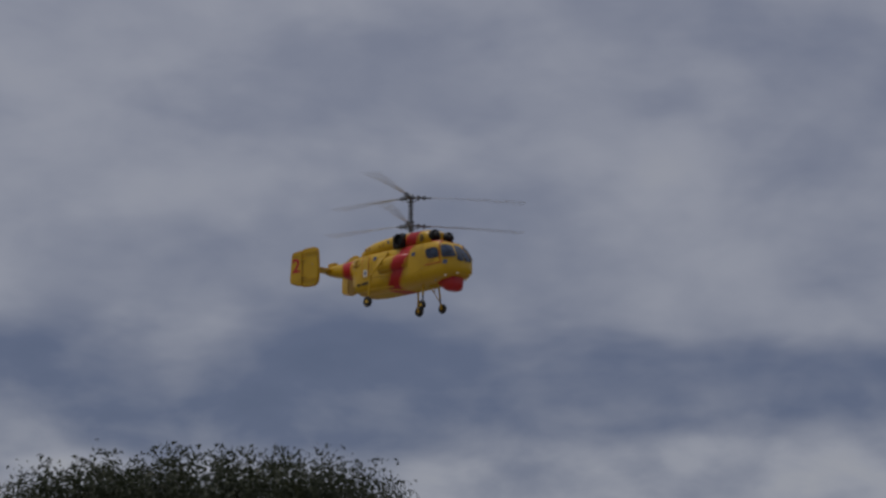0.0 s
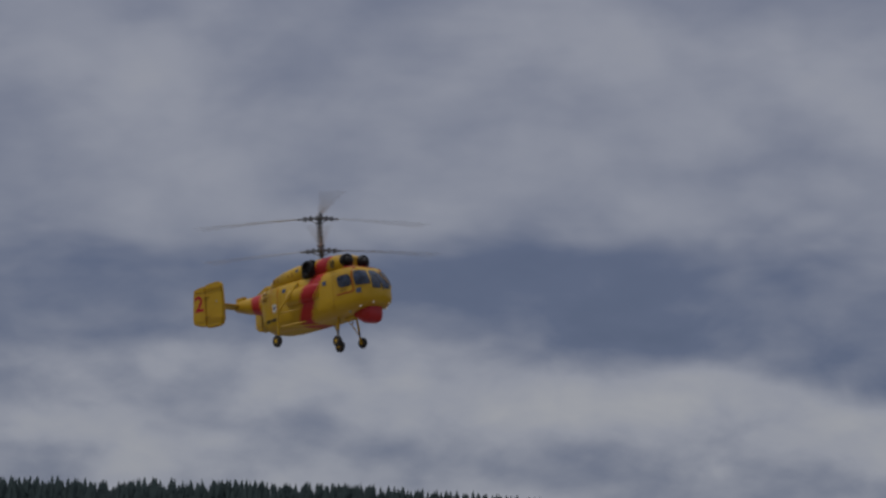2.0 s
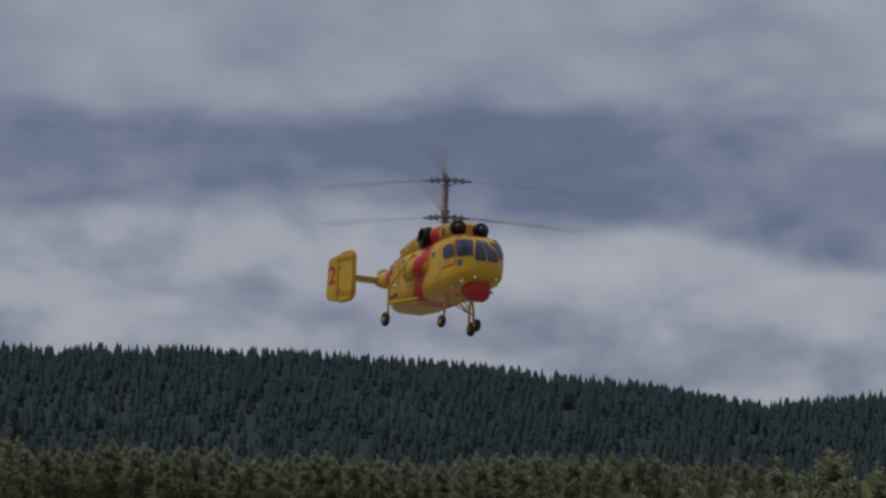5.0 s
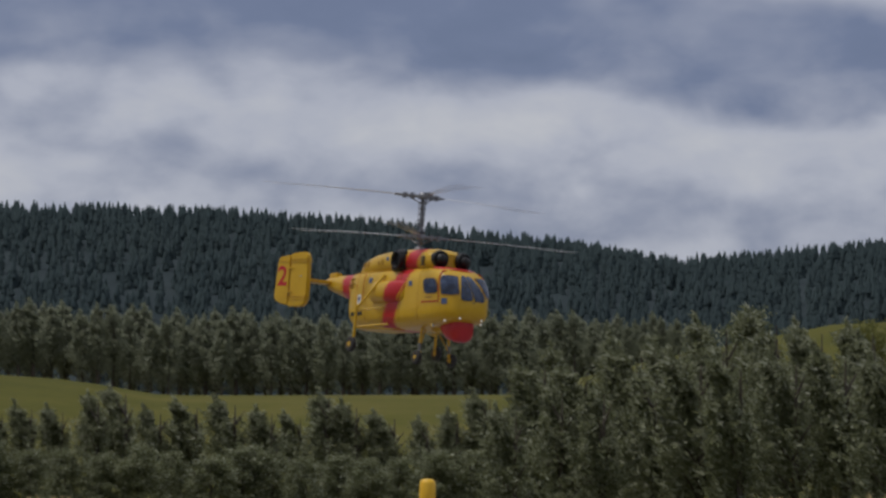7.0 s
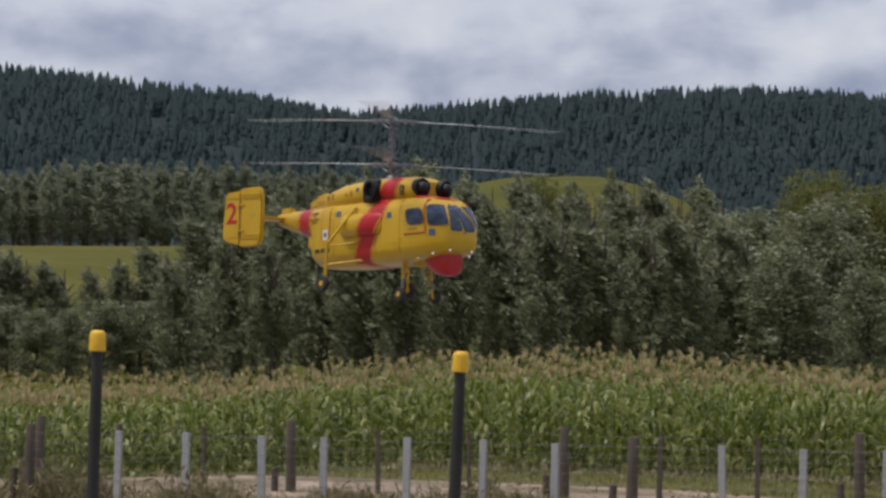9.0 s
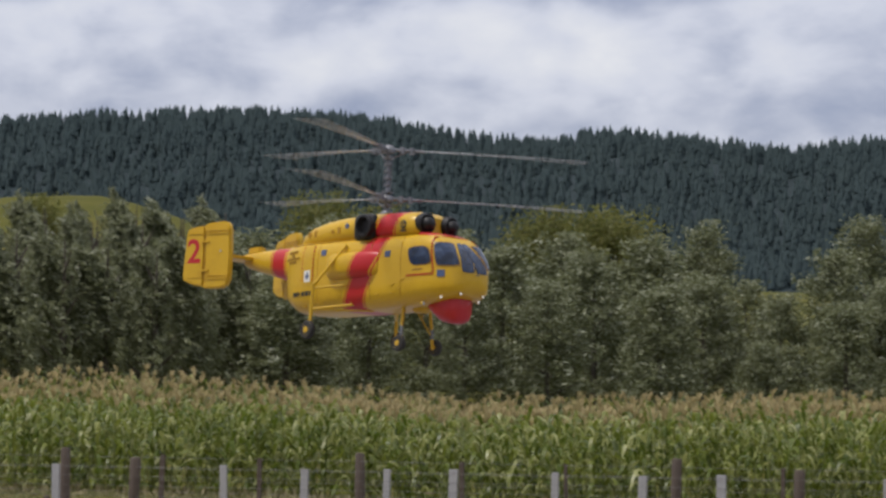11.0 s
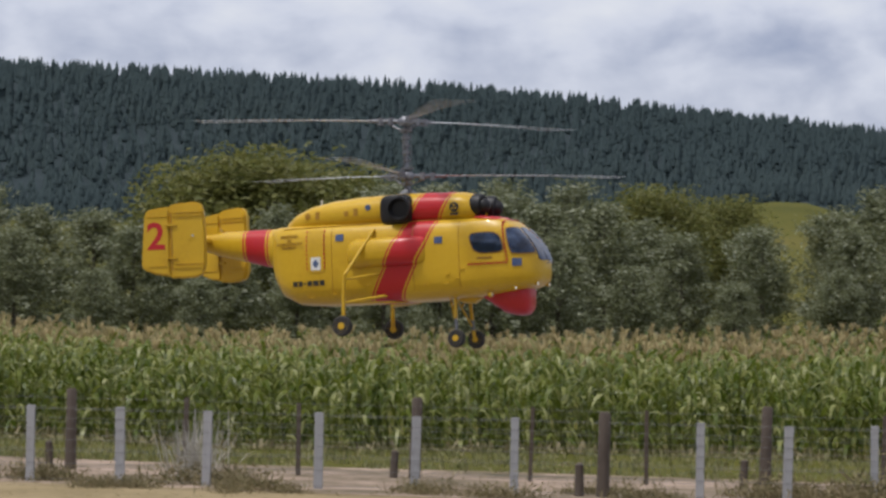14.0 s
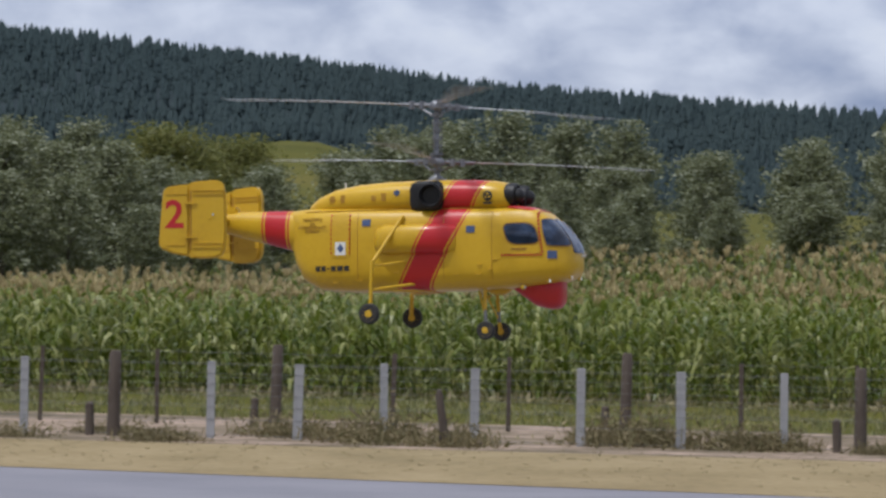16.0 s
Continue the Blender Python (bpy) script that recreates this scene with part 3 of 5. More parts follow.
    # round yellow-green trees and dark ones behind them
    for az, r, top, w, lab in ((-26.4, 190, 3.5, 0.5, "small round yellow-green broadleaf tree"), (-22.1, 175, 3.6, 0.5, "bright green leafy treetop"), (-21.3, 178, 3.4, 0.6, "bright green leafy treetop"),
                               (-17.5, 170, 3.45, 0.75, "broad tree with a yellowing crown"), (-18.6, 172, 3.4, 0.6, "broad yellow-green leafy tree"),
                               (-9.3, 150, 3.15, 1.1, "broad round tree with yellow-green leaves"), (-8.4, 148, 3.4, 1.2, "broad round tree with yellow-green leaves"), (-7.4, 150, 3.12, 1.1, "broad round tree with yellow-green leaves"),
                               (-2.3, 190, 2.95, 1.0, "round olive green tree on the rise"), (-1.25, 195, 2.8, 1.0, "round olive green tree on the rise"),
                               (1.2, 160, 2.98, 0.7, "round grey-green willow crown"), (4.8, 168, 3.15, 0.75, "round grey-green willow crown"), (2.1, 165, 3.1, 0.8, "round grey-green willow crown"), (3.0, 168, 3.25, 0.75, "round grey-green willow crown"), (3.9, 170, 3.2, 0.7, "round grey-green willow crown"), (-13.6, 185, 3.35, 0.6, "round grey-green tree before the forest")):
        plant_tree(random.choice(wil if "grey-green" in lab else rnd), az, r, top, lab, "round trees", width=w * (1.4 if "grey-green" in lab else 1))
    for az, r, top, w in ((-28.3, 210, 3.7, 0.5), (-16.05, 175, 3.25, 0.42)):
        plant_tree(random.choice(wil), az, r, top, "small dark green leafy tree", "dark trees", width=w * 2)
    # dark stand of tall trees
    for row, r in enumerate((104, 110, 117)):
        az = -52.0 + 0.5 * row
        while az < -44.25:
            top = 0.02 + float(el_of(az, (-54, 5.5, -50.3, 6.05, -49.8, 6.4, -48.8, 6.62, -47.5, 6.65, -46.4, 6.95, -45.8, 6.7, -45.1, 6.85, -44.5, 6.45, -43.8, 6.2))) + (-0.3, 0.0, -0.1)[row] + random.uniform(-0.25, 0.05)
            plant_tree(random.choice(gum), az, r, top, "tall dark evergreen tree in a dense stand", "dark stand", width=0.72 if az < -46 else 0.5)
            az += random.uniform(0.9, 1.25)
    plant_tree(gum[0], -43.35, 112, 5.9, "slim dark evergreen tree at the edge of the stand", "dark stand", width=0.3)
    for az, top in ((-42.3, 4.6), (-41.6, 4.3), (-41.0, 3.9), (-40.6, 3.5)):
        plant_tree(random.choice(gum), az, 360, top, "dark evergreen at the forest edge", "forest edge trees", width=0.4)
    for ob in pop + belt + wil + rnd + gum:
        for o in (*ob.children_recursive, ob):
            bpy.data.objects.remove(o)


make_trees()


# ---------------------------------------------------------------- corn field
def blade_strip(r, base, length, width, az, up, droop, n=4):
    """A leaf that rises and droops over: points along it, two per step."""
    V = []
    d = np.array([math.cos(az), math.sin(az)])
    s = np.array([-d[1], d[0]])
    for k in range(n + 1):
        t = k / n
        o = length * (t * math.cos(up) * (1 - 0.15 * t))
        z = length * (t * math.sin(up) - droop * t * t)
        w = width * (0.55 + 1.2 * t) * (1 - t ** 2.2) + 0.002
        c = np.array([*(d * o), z]) + base
        tw = 0.35 * math.sin(3 * t + r)
        for sg in (-1, 1):
            V.append(c + sg * w * 0.5 * np.array([*(s * math.cos(tw)), math.sin(tw)]))
    F = [(2 * k, 2 * k + 1, 2 * k + 3, 2 * k + 2) for k in range(n)]
    return V, F


def corn_plant(seed, leaves=10, z_low=0.12, tassels=3):
    r = np.random.default_rng(seed)
    V, F, M = [], [], []
    h = CORN_H * 0.87

    def add(v, f, m):
        b = len(V)
        V.extend(v)
        F.extend([tuple(i + b for i in q) for q in f])
        M.extend([m] * len(f))

    for a in (0, 1.57):
        c, s = math.cos(a) * 0.012, math.sin(a) * 0.012
        add([np.array(p) for p in ((-c, -s, 0), (c, s, 0), (c * 0.5, s * 0.5, h), (-c * 0.5, -s * 0.5, h))], [(0, 1, 2, 3)], 0)
    a0 = r.uniform(0, 6.28)
    for k in range(leaves):
        t = k / (leaves - 1)
        z = z_low + (h - z_low - 0.1) * t
        add(*blade_strip(seed + k, np.array([0, 0, z]), r.uniform(0.6, 0.95) * (1 - 0.35 * abs(t - 0.45)), r.uniform(0.06, 0.095), a0 + math.pi * k + r.normal() * 0.6, r.uniform(0.75, 1.25), r.uniform(0.6, 1.15)), 0)
    for k in range(tassels):
        a, l = r.uniform(0, 6.28), r.uniform(0.1, 0.22)
        o = 0.0 if k == 0 else l * r.uniform(0.25, 0.6)
        p, q = np.array([0, 0, h - 0.04]), np.array([math.cos(a) * o, math.sin(a) * o, h - 0.04 + l])
        w = np.array([-math.sin(a), math.cos(a), 0]) * (0.015 if leaves < 5 else 0.008)
        add([p - w, p + w, q + w * 0.7, q - w * 0.7], [(0, 1, 2, 3)], 1)
    return np.array(V), np.array(F), np.array(M)


def make_corn():
    variants = [corn_plant(s, 11, 0.12, s % 2) for s in range(8)] + [corn_plant(20 + s, 3, CORN_H * 0.5, 12) for s in range(5)] + [corn_plant(30 + s, 6, CORN_H * 0.4, s % 2) for s in range(5)]
    pl = []
    y = CORN_Y0
    row = 0
    while y < CORN_Y1:
        deep = row >= 7
        x0, x1 = -y * math.tan(radians(39.5)), y * math.tan(radians(11))
        step = 0.24 if row < 4 else (0.3 if not deep else 0.34)
        for x in np.arange(x0, x1, step):
            k = rng.integers(8) if not deep else (8 if y > CORN_Y0 + 6.5 + 3 * math.sin(x * 0.35) + 2 * math.sin(x * 1.1) else 13) + rng.integers(5)
            pl.append((k, x + rng.normal() * 0.11, y + rng.normal() * 0.22, 0, rng.uniform(0, 6.28), rng.uniform(0.86, 1.12), rng.normal() * 0.05 - 0.03, rng.normal() * 0.05))
        y += 0.75 if not deep else 1.0
        row += 1
    pl = np.array(pl)
    pl[:, 3] = ground_z(pl[:, 1], pl[:, 2]) - 0.02
    v, f, m = tile(variants, pl)
    ob = mesh_np("corn_field", v, f, [M_CORN, M_TASSEL], mats=m)
    tagged(ob, "tall green corn crop with straw-coloured tassels", "corn", kind="stuff")


make_corn()


# ---------------------------------------------------------------- grasses along the fence
def tuft(seed, n, h, spread, width, low=0.95):
    r = np.random.default_rng(seed)
    V, F = [], []
    for k in range(n):
        b = np.array([r.normal() * spread * 0.45, r.normal() * spread * 0.45, 0])
        v, f = blade_strip(seed + k, b, h * r.uniform(0.6, 1.1), width, r.uniform(0, 6.28), r.uniform(low, 1.5), r.uniform(0.05, 0.4), 3)
        o = len(V)
        V.extend(v)
        F.extend([tuple(i + o for i in q) for q in f])
    return np.array(V), np.array(F), np.zeros(len(F), int)


def make_grass():
    low = [tuft(s, 9, 0.11, 0.18, 0.016) for s in range(5)]
    pl = []
    for k in range(3400):
        x = rng.uniform(-42, 13)
        y = 48.2 - 0.1 * min(x, 4) + 8.8 * rng.random()
        pl.append((rng.integers(5), x, y, 0, rng.uniform(0, 6.28), rng.uniform(0.6, 1.5), -0.05, 0))
    pl = np.array(pl)
    pl[:, 3] = ground_z(pl[:, 1], pl[:, 2])
    v, f, m = tile(low, pl)
    mg = leaf_mat("strip_grass", [(0.13, 0.145, 0.05), (0.2, 0.205, 0.08), (0.32, 0.28, 0.14)], 0.8, 0.6, 0.3)
    tagged(mesh_np("grass_strip", v, f, mg), "rough green grass between fence and corn", "grass", kind="stuff")
    # mown verge: short straw stubble
    pl = []
    for k in range(1800):
        x = rng.uniform(-26, 12)
        y = rng.uniform(36.5 - 0.205 * min(max(x, -6), 8), 41.3) - 0.13 * x
        pl.append((rng.integers(5), x, y, 0, rng.uniform(0, 6.28), rng.uniform(0.15, 0.35), 0, 0))
    pl = np.array(pl)
    pl[:, 3] = ground_z(pl[:, 1], pl[:, 2]) + 0.03
    v, f, m = tile(low, pl)
    tagged(mesh_np("verge_grass", v, f, M_STRAW), "short dry mown grass along the runway", "grass", kind="stuff")
    # scrubby weeds under the wires, in loose clumps
    weed = []
    for s in range(5):
        r = np.random.default_rng(30 + s)
        c = r.normal(size=(230, 3)) * np.array([0.20, 0.18, 0.13]) * r.uniform(0.7, 1.15, (230, 1))
        c[:, 2] = np.abs(c[:, 2]) * (1 - 0.9 * np.minimum(1, np.hypot(c[:, 0], c[:, 1]) / 0.6)) + 0.01
        v, f = leaf_quads(c, 0.04, r, 1.2, 0.4)
        b = tuft(60 + s, 26, 0.27, 0.4, 0.01, 0.8)
        weed.append((np.concatenate([v, b[0]]), np.concatenate([f, b[1] + len(v)]), np.zeros(len(f) + len(b[1]), int)))
    mw = leaf_mat("weeds", [(0.11, 0.105, 0.045), (0.19, 0.16, 0.08), (0.30, 0.245, 0.14)], 0.8, 0.8, 0.3)
    pl = []
    x = -36.0
    while x < 11:
        yc, n, s0 = 42.3 + random.uniform(-1.2, 1.5), random.randint(4, 11), random.uniform(0.7, 2.0)
        for _ in range(n):
            pl.append((random.randrange(5), x + random.gauss(0, 0.28), yc + random.gauss(0, 0.2), 0, random.uniform(0, 6.28), s0 * random.uniform(0.6, 1.15), -0.1, 0))
        x += random.uniform(0.6, 2.2)
    pl = np.array(pl)
    pl[:, 3] = ground_z(pl[:, 1], pl[:, 2]) + 0.02
    v, f, m = tile(weed, pl)
    tagged(mesh_np("weeds", v, f, mw), "dry brown and green weeds in clumps under the fence", "weeds", kind="stuff")
    # dry leaves and stubble scattered along the foot of the corn and over the strip
    pl = []
    for k in range(1100):
        x = rng.uniform(-42, 13)
        x = round(x / 1.7) * 1.7 + rng.normal() * 0.4 if k % 2 else x
        y = CORN_Y0 - 0.3 + rng.normal() * 0.3 if k % 3 else rng.uniform(43, 55)
        pl.append((rng.integers(5), x, y, 0, rng.uniform(0, 6.28), rng.uniform(0.7, 1.9) if k % 3 else rng.uniform(0.4, 0.9), 0, 0))
    pl = np.array(pl)
    pl[:, 3] = ground_z(pl[:, 1], pl[:, 2]) + 0.02
    v, f, m = tile([tuft(50 + s, 7, 0.16, 0.3, 0.03, 0.05) for s in range(5)], pl)
    tagged(mesh_np("corn_litter", v, f, M_STRAW), "pale dry corn leaves lying along the field's edge", "litter", kind="stuff")
    # one pale plume grass
    v, f, _ = tuft(77, 150, 1.0, 0.36, 0.014)
    x, y = -7.35, 44.2
    ob = mesh_np("plume_grass", v, f, M_PLUME)
    ob.matrix_basis = pose(x, y, float(ground_z(x, y)) + 0.02)
    tagged(ob, "tall clump of pale feathery grass behind the fence", "grass")


make_grass()

# ---------------------------------------------------------------- fences
FENCE_Y = 42.5
BATTENS = (-35.6, -34.5, -33.4, -32.2, -31, -29.94, -27.5, -26.4, -25.2, -24.25, -23, -21.87, -20.82, -18.47, -17.4, -16.3, -15.43, -14.09, -13, -12, -9.97, -9, -7.93, -6.91, -5.59, -4.46, -3.3, -1.15, -0.15, 0.85, 1.9, 3.13, 4.3, 5.5, 7.5, 8.6, 9.7)
POSTS = (-28.97, -19.75, -11.06, -2.27, 6.4)


def fence(y, battens, posts, top, grey, label, seed, wires, low, half=0.05):
    rnd = random.Random(seed)
    z0 = 0.1
    root = new("wire_fence")
    root.location = (0, y, z0)
    for x in battens:
        bm = bmesh.new()
        w, d = half + rnd.uniform(-0.006, 0.008), 0.022
        box_bm(bm, -w, w, -d, d, low, top - z0 + rnd.uniform(-0.02, 0.02), 0.006)
        ob = part("batten", bm, grey, root)
        ob.matrix_basis = pose(x, 0, 0, rnd.uniform(-1, 1), rnd.uniform(-1.2, 1.2), rnd.uniform(-6, 6))
    for x in posts:
        bm = bmesh.new()
        lathe_bm(bm, [(0.075, -0.4), (0.08, 0.0), (0.072, 0.6), (0.068, top - z0 + 0.06), (0.05, top - z0 + 0.09)], seg=12)
        ob = smooth(part("post", bm, M_BROWN, root))
        ob.matrix_basis = pose(x, 0.03, 0, rnd.uniform(-1, 1), rnd.uniform(-1.5, 1.5), 0)
        bm = bmesh.new()
        lathe_bm(bm, [(0.05, -0.3), (0.055, 0.0), (0.05, 0.45), (0.03, 0.47)], seg=10)
        ob = smooth(part("stay_post", bm, M_BROWN, root))
        ob.matrix_basis = pose(x - 0.27, 0.02, 0, 0, rnd.uniform(-3, 3), 0)
    lo, hi = min(battens) - 3, max(battens) + 3
    for k in range(wires):
        z = low + 0.05 + (top - z0 - low - 0.08) * (k / (wires - 1)) ** 0.85
        bm = bmesh.new()
        xs = sorted((*battens, *posts, lo, hi))
        for a, b in zip(xs, xs[1:]):
            tube_bm(bm, (a, -0.026, z), (b, -0.026, z), 0.002, seg=4, caps=False)
        part("wire", bm, M_WIRE, root)
    return tagged(root, label, "fence")


fence(FENCE_Y, BATTENS, POSTS, 1.08, M_GREY, "farm wire fence with pale weathered battens", 3, 7, 0.07)
back_posts = tuple(np.arange(-37, 12, 4.45) + 0.95)
back_batt = tuple(x for k in range(len(back_posts)) for x in (back_posts[k] + 1.48, back_posts[k] + 2.96))
fence(46.6, back_batt, back_posts, 1.16, M_BROWN, "older wire fence with dark brown posts and battens", 5, 6, 0.1, 0.028)


# ---------------------------------------------------------------- capped posts near the runway
def capped_post(az, r, top, lean):
    x, y = r * math.sin(radians(az)), r * math.cos(radians(az))
    root = new("marker_post")
    root.matrix_basis = pose(x, y, 0, 0, lean, 20)
    bm = bmesh.new()
    lathe_bm(bm, [(0.045, -0.4), (0.045, 0.0), (0.041, top * 0.6), (0.037, top - 0.1)], seg=14)
    smooth(part("post", bm, M_TAR, root, "black painted round timber"))
    bm = bmesh.new()
    lathe_bm(bm, [(0.05, top - 0.14), (0.056, top - 0.135), (0.055, top - 0.035), (0.049, top - 0.012), (0.035, top), (0.01, top + 0.002)], seg=16)
    smooth(part("cap", bm, M_CAP, root, "bright yellow plastic cap"))
    return tagged(root, "black marker post with a yellow plastic cap", "post", "capped marker posts")


def leaning_stump():
    root = new("old_stump")
    root.matrix_basis = pose(1.53, 41.6, float(ground_z(1.53, 41.6)), 4, -7, 0)
    bm = bmesh.new()
    lathe_bm(bm, [(0.07, -0.3), (0.065, 0.0), (0.05, 0.3), (0.045, 0.62), (0.025, 0.68)], seg=11)
    for v in bm.verts:
        v.co.x += 0.012 * math.sin(9 * v.co.z + 5 * v.co.y)
    smooth(part("post", bm, M_BROWN, root))
    bm = bmesh.new()
    tube_bm(bm, (0, 0, 0.12), (0.42, -0.05, 0.02), 0.05, 0.03, 8)
    smooth(part("root_piece", bm, M_BROWN, root))
    return tagged(root, "short leaning dark weathered stump before the fence", "stump")


leaning_stump()
capped_post(-33.3, 24.5, 1.6 + 24.5 * math.tan(radians(0.98)), 0.6)
capped_post(-27.72, 24.5, 1.6 + 24.5 * math.tan(radians(0.76)), 1.6)


# ---------------------------------------------------------------- helicopter
STATIONS = [  # x, half width, bottom, top
    (-0.96, 0.085, 0.28, 0.530), (-0.92, 0.13, 0.165, 0.540), (-0.86, 0.175, 0.075, 0.543), (-0.74, 0.215, 0.016, 0.545), (-0.55, 0.24, 0.002, 0.545), (-0.2, 0.25, 0.0, 0.54), (0.2, 0.25, 0.0, 0.535),
    (0.5, 0.25, 0.008, 0.53), (0.62, 0.249, 0.018, 0.524), (0.72, 0.243, 0.027, 0.508), (0.79, 0.231, 0.036, 0.456), (0.85, 0.212, 0.048, 0.396), (0.90, 0.184, 0.064, 0.338), (0.93, 0.152, 0.084, 0.292), (0.95, 0.108, 0.112, 0.252), (0.96, 0.05, 0.155, 0.215)]
POW = 4.8


def hull_at(x):
    a = np.array(STATIONS)
    return [float(np.interp(x, a[:, 0], a[:, k])) for k in (1, 2, 3)]


def loft(stations, power, seg=36):
    """Rounded-box sections joined into one closed hull."""
    bm = bmesh.new()
    a = np.array(stations, float)
    rings = []
    for x, hw, lo, hi in a:
        ring = []
        for i in range(seg):
            t = math.tau * i / seg
            c, s = math.cos(t), math.sin(t)
            q = (abs(c) ** power + abs(s) ** power) ** (-1 / power)
            ring.append(bm.verts.new((x, hw * q * c, (lo + hi) / 2 + (hi - lo) / 2 * q * s)))
        rings.append(ring)
    for p, q in zip(rings, rings[1:]):
        for i in range(seg):
            j = (i + 1) % seg
            bm.faces.new((p[i], p[j], q[j], q[i]))
    bm.faces.new(rings[0][::-1]), bm.faces.new(rings[-1])
    bmesh.ops.recalc_face_normals(bm, faces=bm.faces)
    return bm


def inside(x, y, z):
    hw, lo, hi = hull_at(x)
    if x > 0.96 or z <= lo or z >= hi:
        return False
    return abs(y / hw) ** POW + abs((z - (lo + hi) / 2) / ((hi - lo) / 2)) ** POW < 1


def on_side(x, z, side):
    """The hull's skin at a point of its side."""
    hw, lo, hi = hull_at(x)
    q = min(0.999, abs((z - (lo + hi) / 2) / ((hi - lo) / 2)))
    return Vector((x, side * hw * (1 - q ** POW) ** (1 / POW), z))


def on_nose(phi, z):
    """The hull's skin by a ray from inside the cabin, phi degrees from straight ahead."""
    c, s = math.cos(radians(phi)), math.sin(radians(phi))
    lo, hi = 0.0, 0.6
    for _ in range(30):
        m = (lo + hi) / 2
        if inside(0.70 + m * c, m * s, z):
            lo = m
        else:
            hi = m
    return Vector((0.70 + lo * c, lo * s, z))


def patch(at, u0, u1, v0, v1, lift, shear=0.0, cut=0.15, nu=10, nv=8, mirror=False):
    """A thin plate that lies on the skin; corners rounded by cut; shear slants it."""
    bm = bmesh.new()
    grid = {}
    for i in range(nu + 1):
        for j in range(nv + 1):
            a, b = i / nu * 2 - 1, j / nv * 2 - 1
            k = 1 - cut * (abs(a) * abs(b)) ** 3
            u = (u0 + u1) / 2 + (u1 - u0) / 2 * a * k + shear * b
            v = (v0 + v1) / 2 + (v1 - v0) / 2 * b * k
            grid[i, j] = at(u, v)
    top = {}
    for key, p in grid.items():
        i, j = key
        du = grid[min(i + 1, nu), j] - grid[max(i - 1, 0), j]
        dv = grid[i, min(j + 1, nv)] - grid[i, max(j - 1, 0)]
        n = du.cross(dv).normalized()
        if n.dot(p - Vector((min(p.x, 0.5), 0, 0.27))) < 0:
            n = -n
        top[key] = bm.verts.new(p + n * lift), bm.verts.new(p - n * 0.006)
    for i in range(nu):
        for j in range(nv):
            bm.faces.new([top[k][0] for k in ((i, j), (i + 1, j), (i + 1, j + 1), (i, j + 1))])
    edge = [(i, 0) for i in range(nu)] + [(nu, j) for j in range(nv)] + [(i, nv) for i in range(nu, 0, -1)] + [(0, j) for j in range(nv, 0, -1)]
    for a, b in zip(edge, edge[1:] + edge[:1]):
        bm.faces.new((top[a][0], top[b][0], top[b][1], top[a][1]))
    bmesh.ops.recalc_face_normals(bm, faces=bm.faces)
    return bm


def wheel(parent, p, r, w, side):
    hub = new("wheel")
    hub.parent = parent
    hub.location = p
    bm = bmesh.new()
    lathe_bm(bm, [(r * 0.6, -w), (r * 0.85, -w), (r * 0.97, -w * 0.6), (r, 0), (r * 0.97, w * 0.6), (r * 0.85, w), (r * 0.6, w)], axis="Y", seg=28)
    smooth(part("tyre", bm, M_RUBBER, hub, "black rubber tyre"))
    bm = bmesh.new()
    lathe_bm(bm, [(r * 0.2, -w * 1.1), (r * 0.56, -w * 0.85), (r * 0.62, -w * 1.02), (r * 0.62, w * 1.02), (r * 0.56, w * 0.85), (r * 0.2, w * 1.1)], axis="Y", seg=24)
    smooth(part("rim", bm, M_YEL, hub, "yellow painted rim"))
    return hub


def letters(body, size, at, parent, material, name, rot):
    """One raised sign cut from the built-in font as mesh."""
    cu = bpy.data.curves.new(name, "FONT")
    cu.body, cu.size, cu.extrude, cu.align_x, cu.align_y, cu.offset = body, size, 0.0012, "CENTER", "CENTER", 0.02 * size if size > 0.1 else 0.0
    tmp = new(name, cu)
    me = bpy.data.meshes.new_from_object(tmp.evaluated_get(bpy.context.evaluated_depsgraph_get()))
    bpy.data.objects.remove(tmp)
    me.materials.clear()
    me.materials.append(material)
    ob = new(name, me)
    ob.parent = parent
    ob.matrix_basis = Matrix.Translation(at) @ rot
    return ob


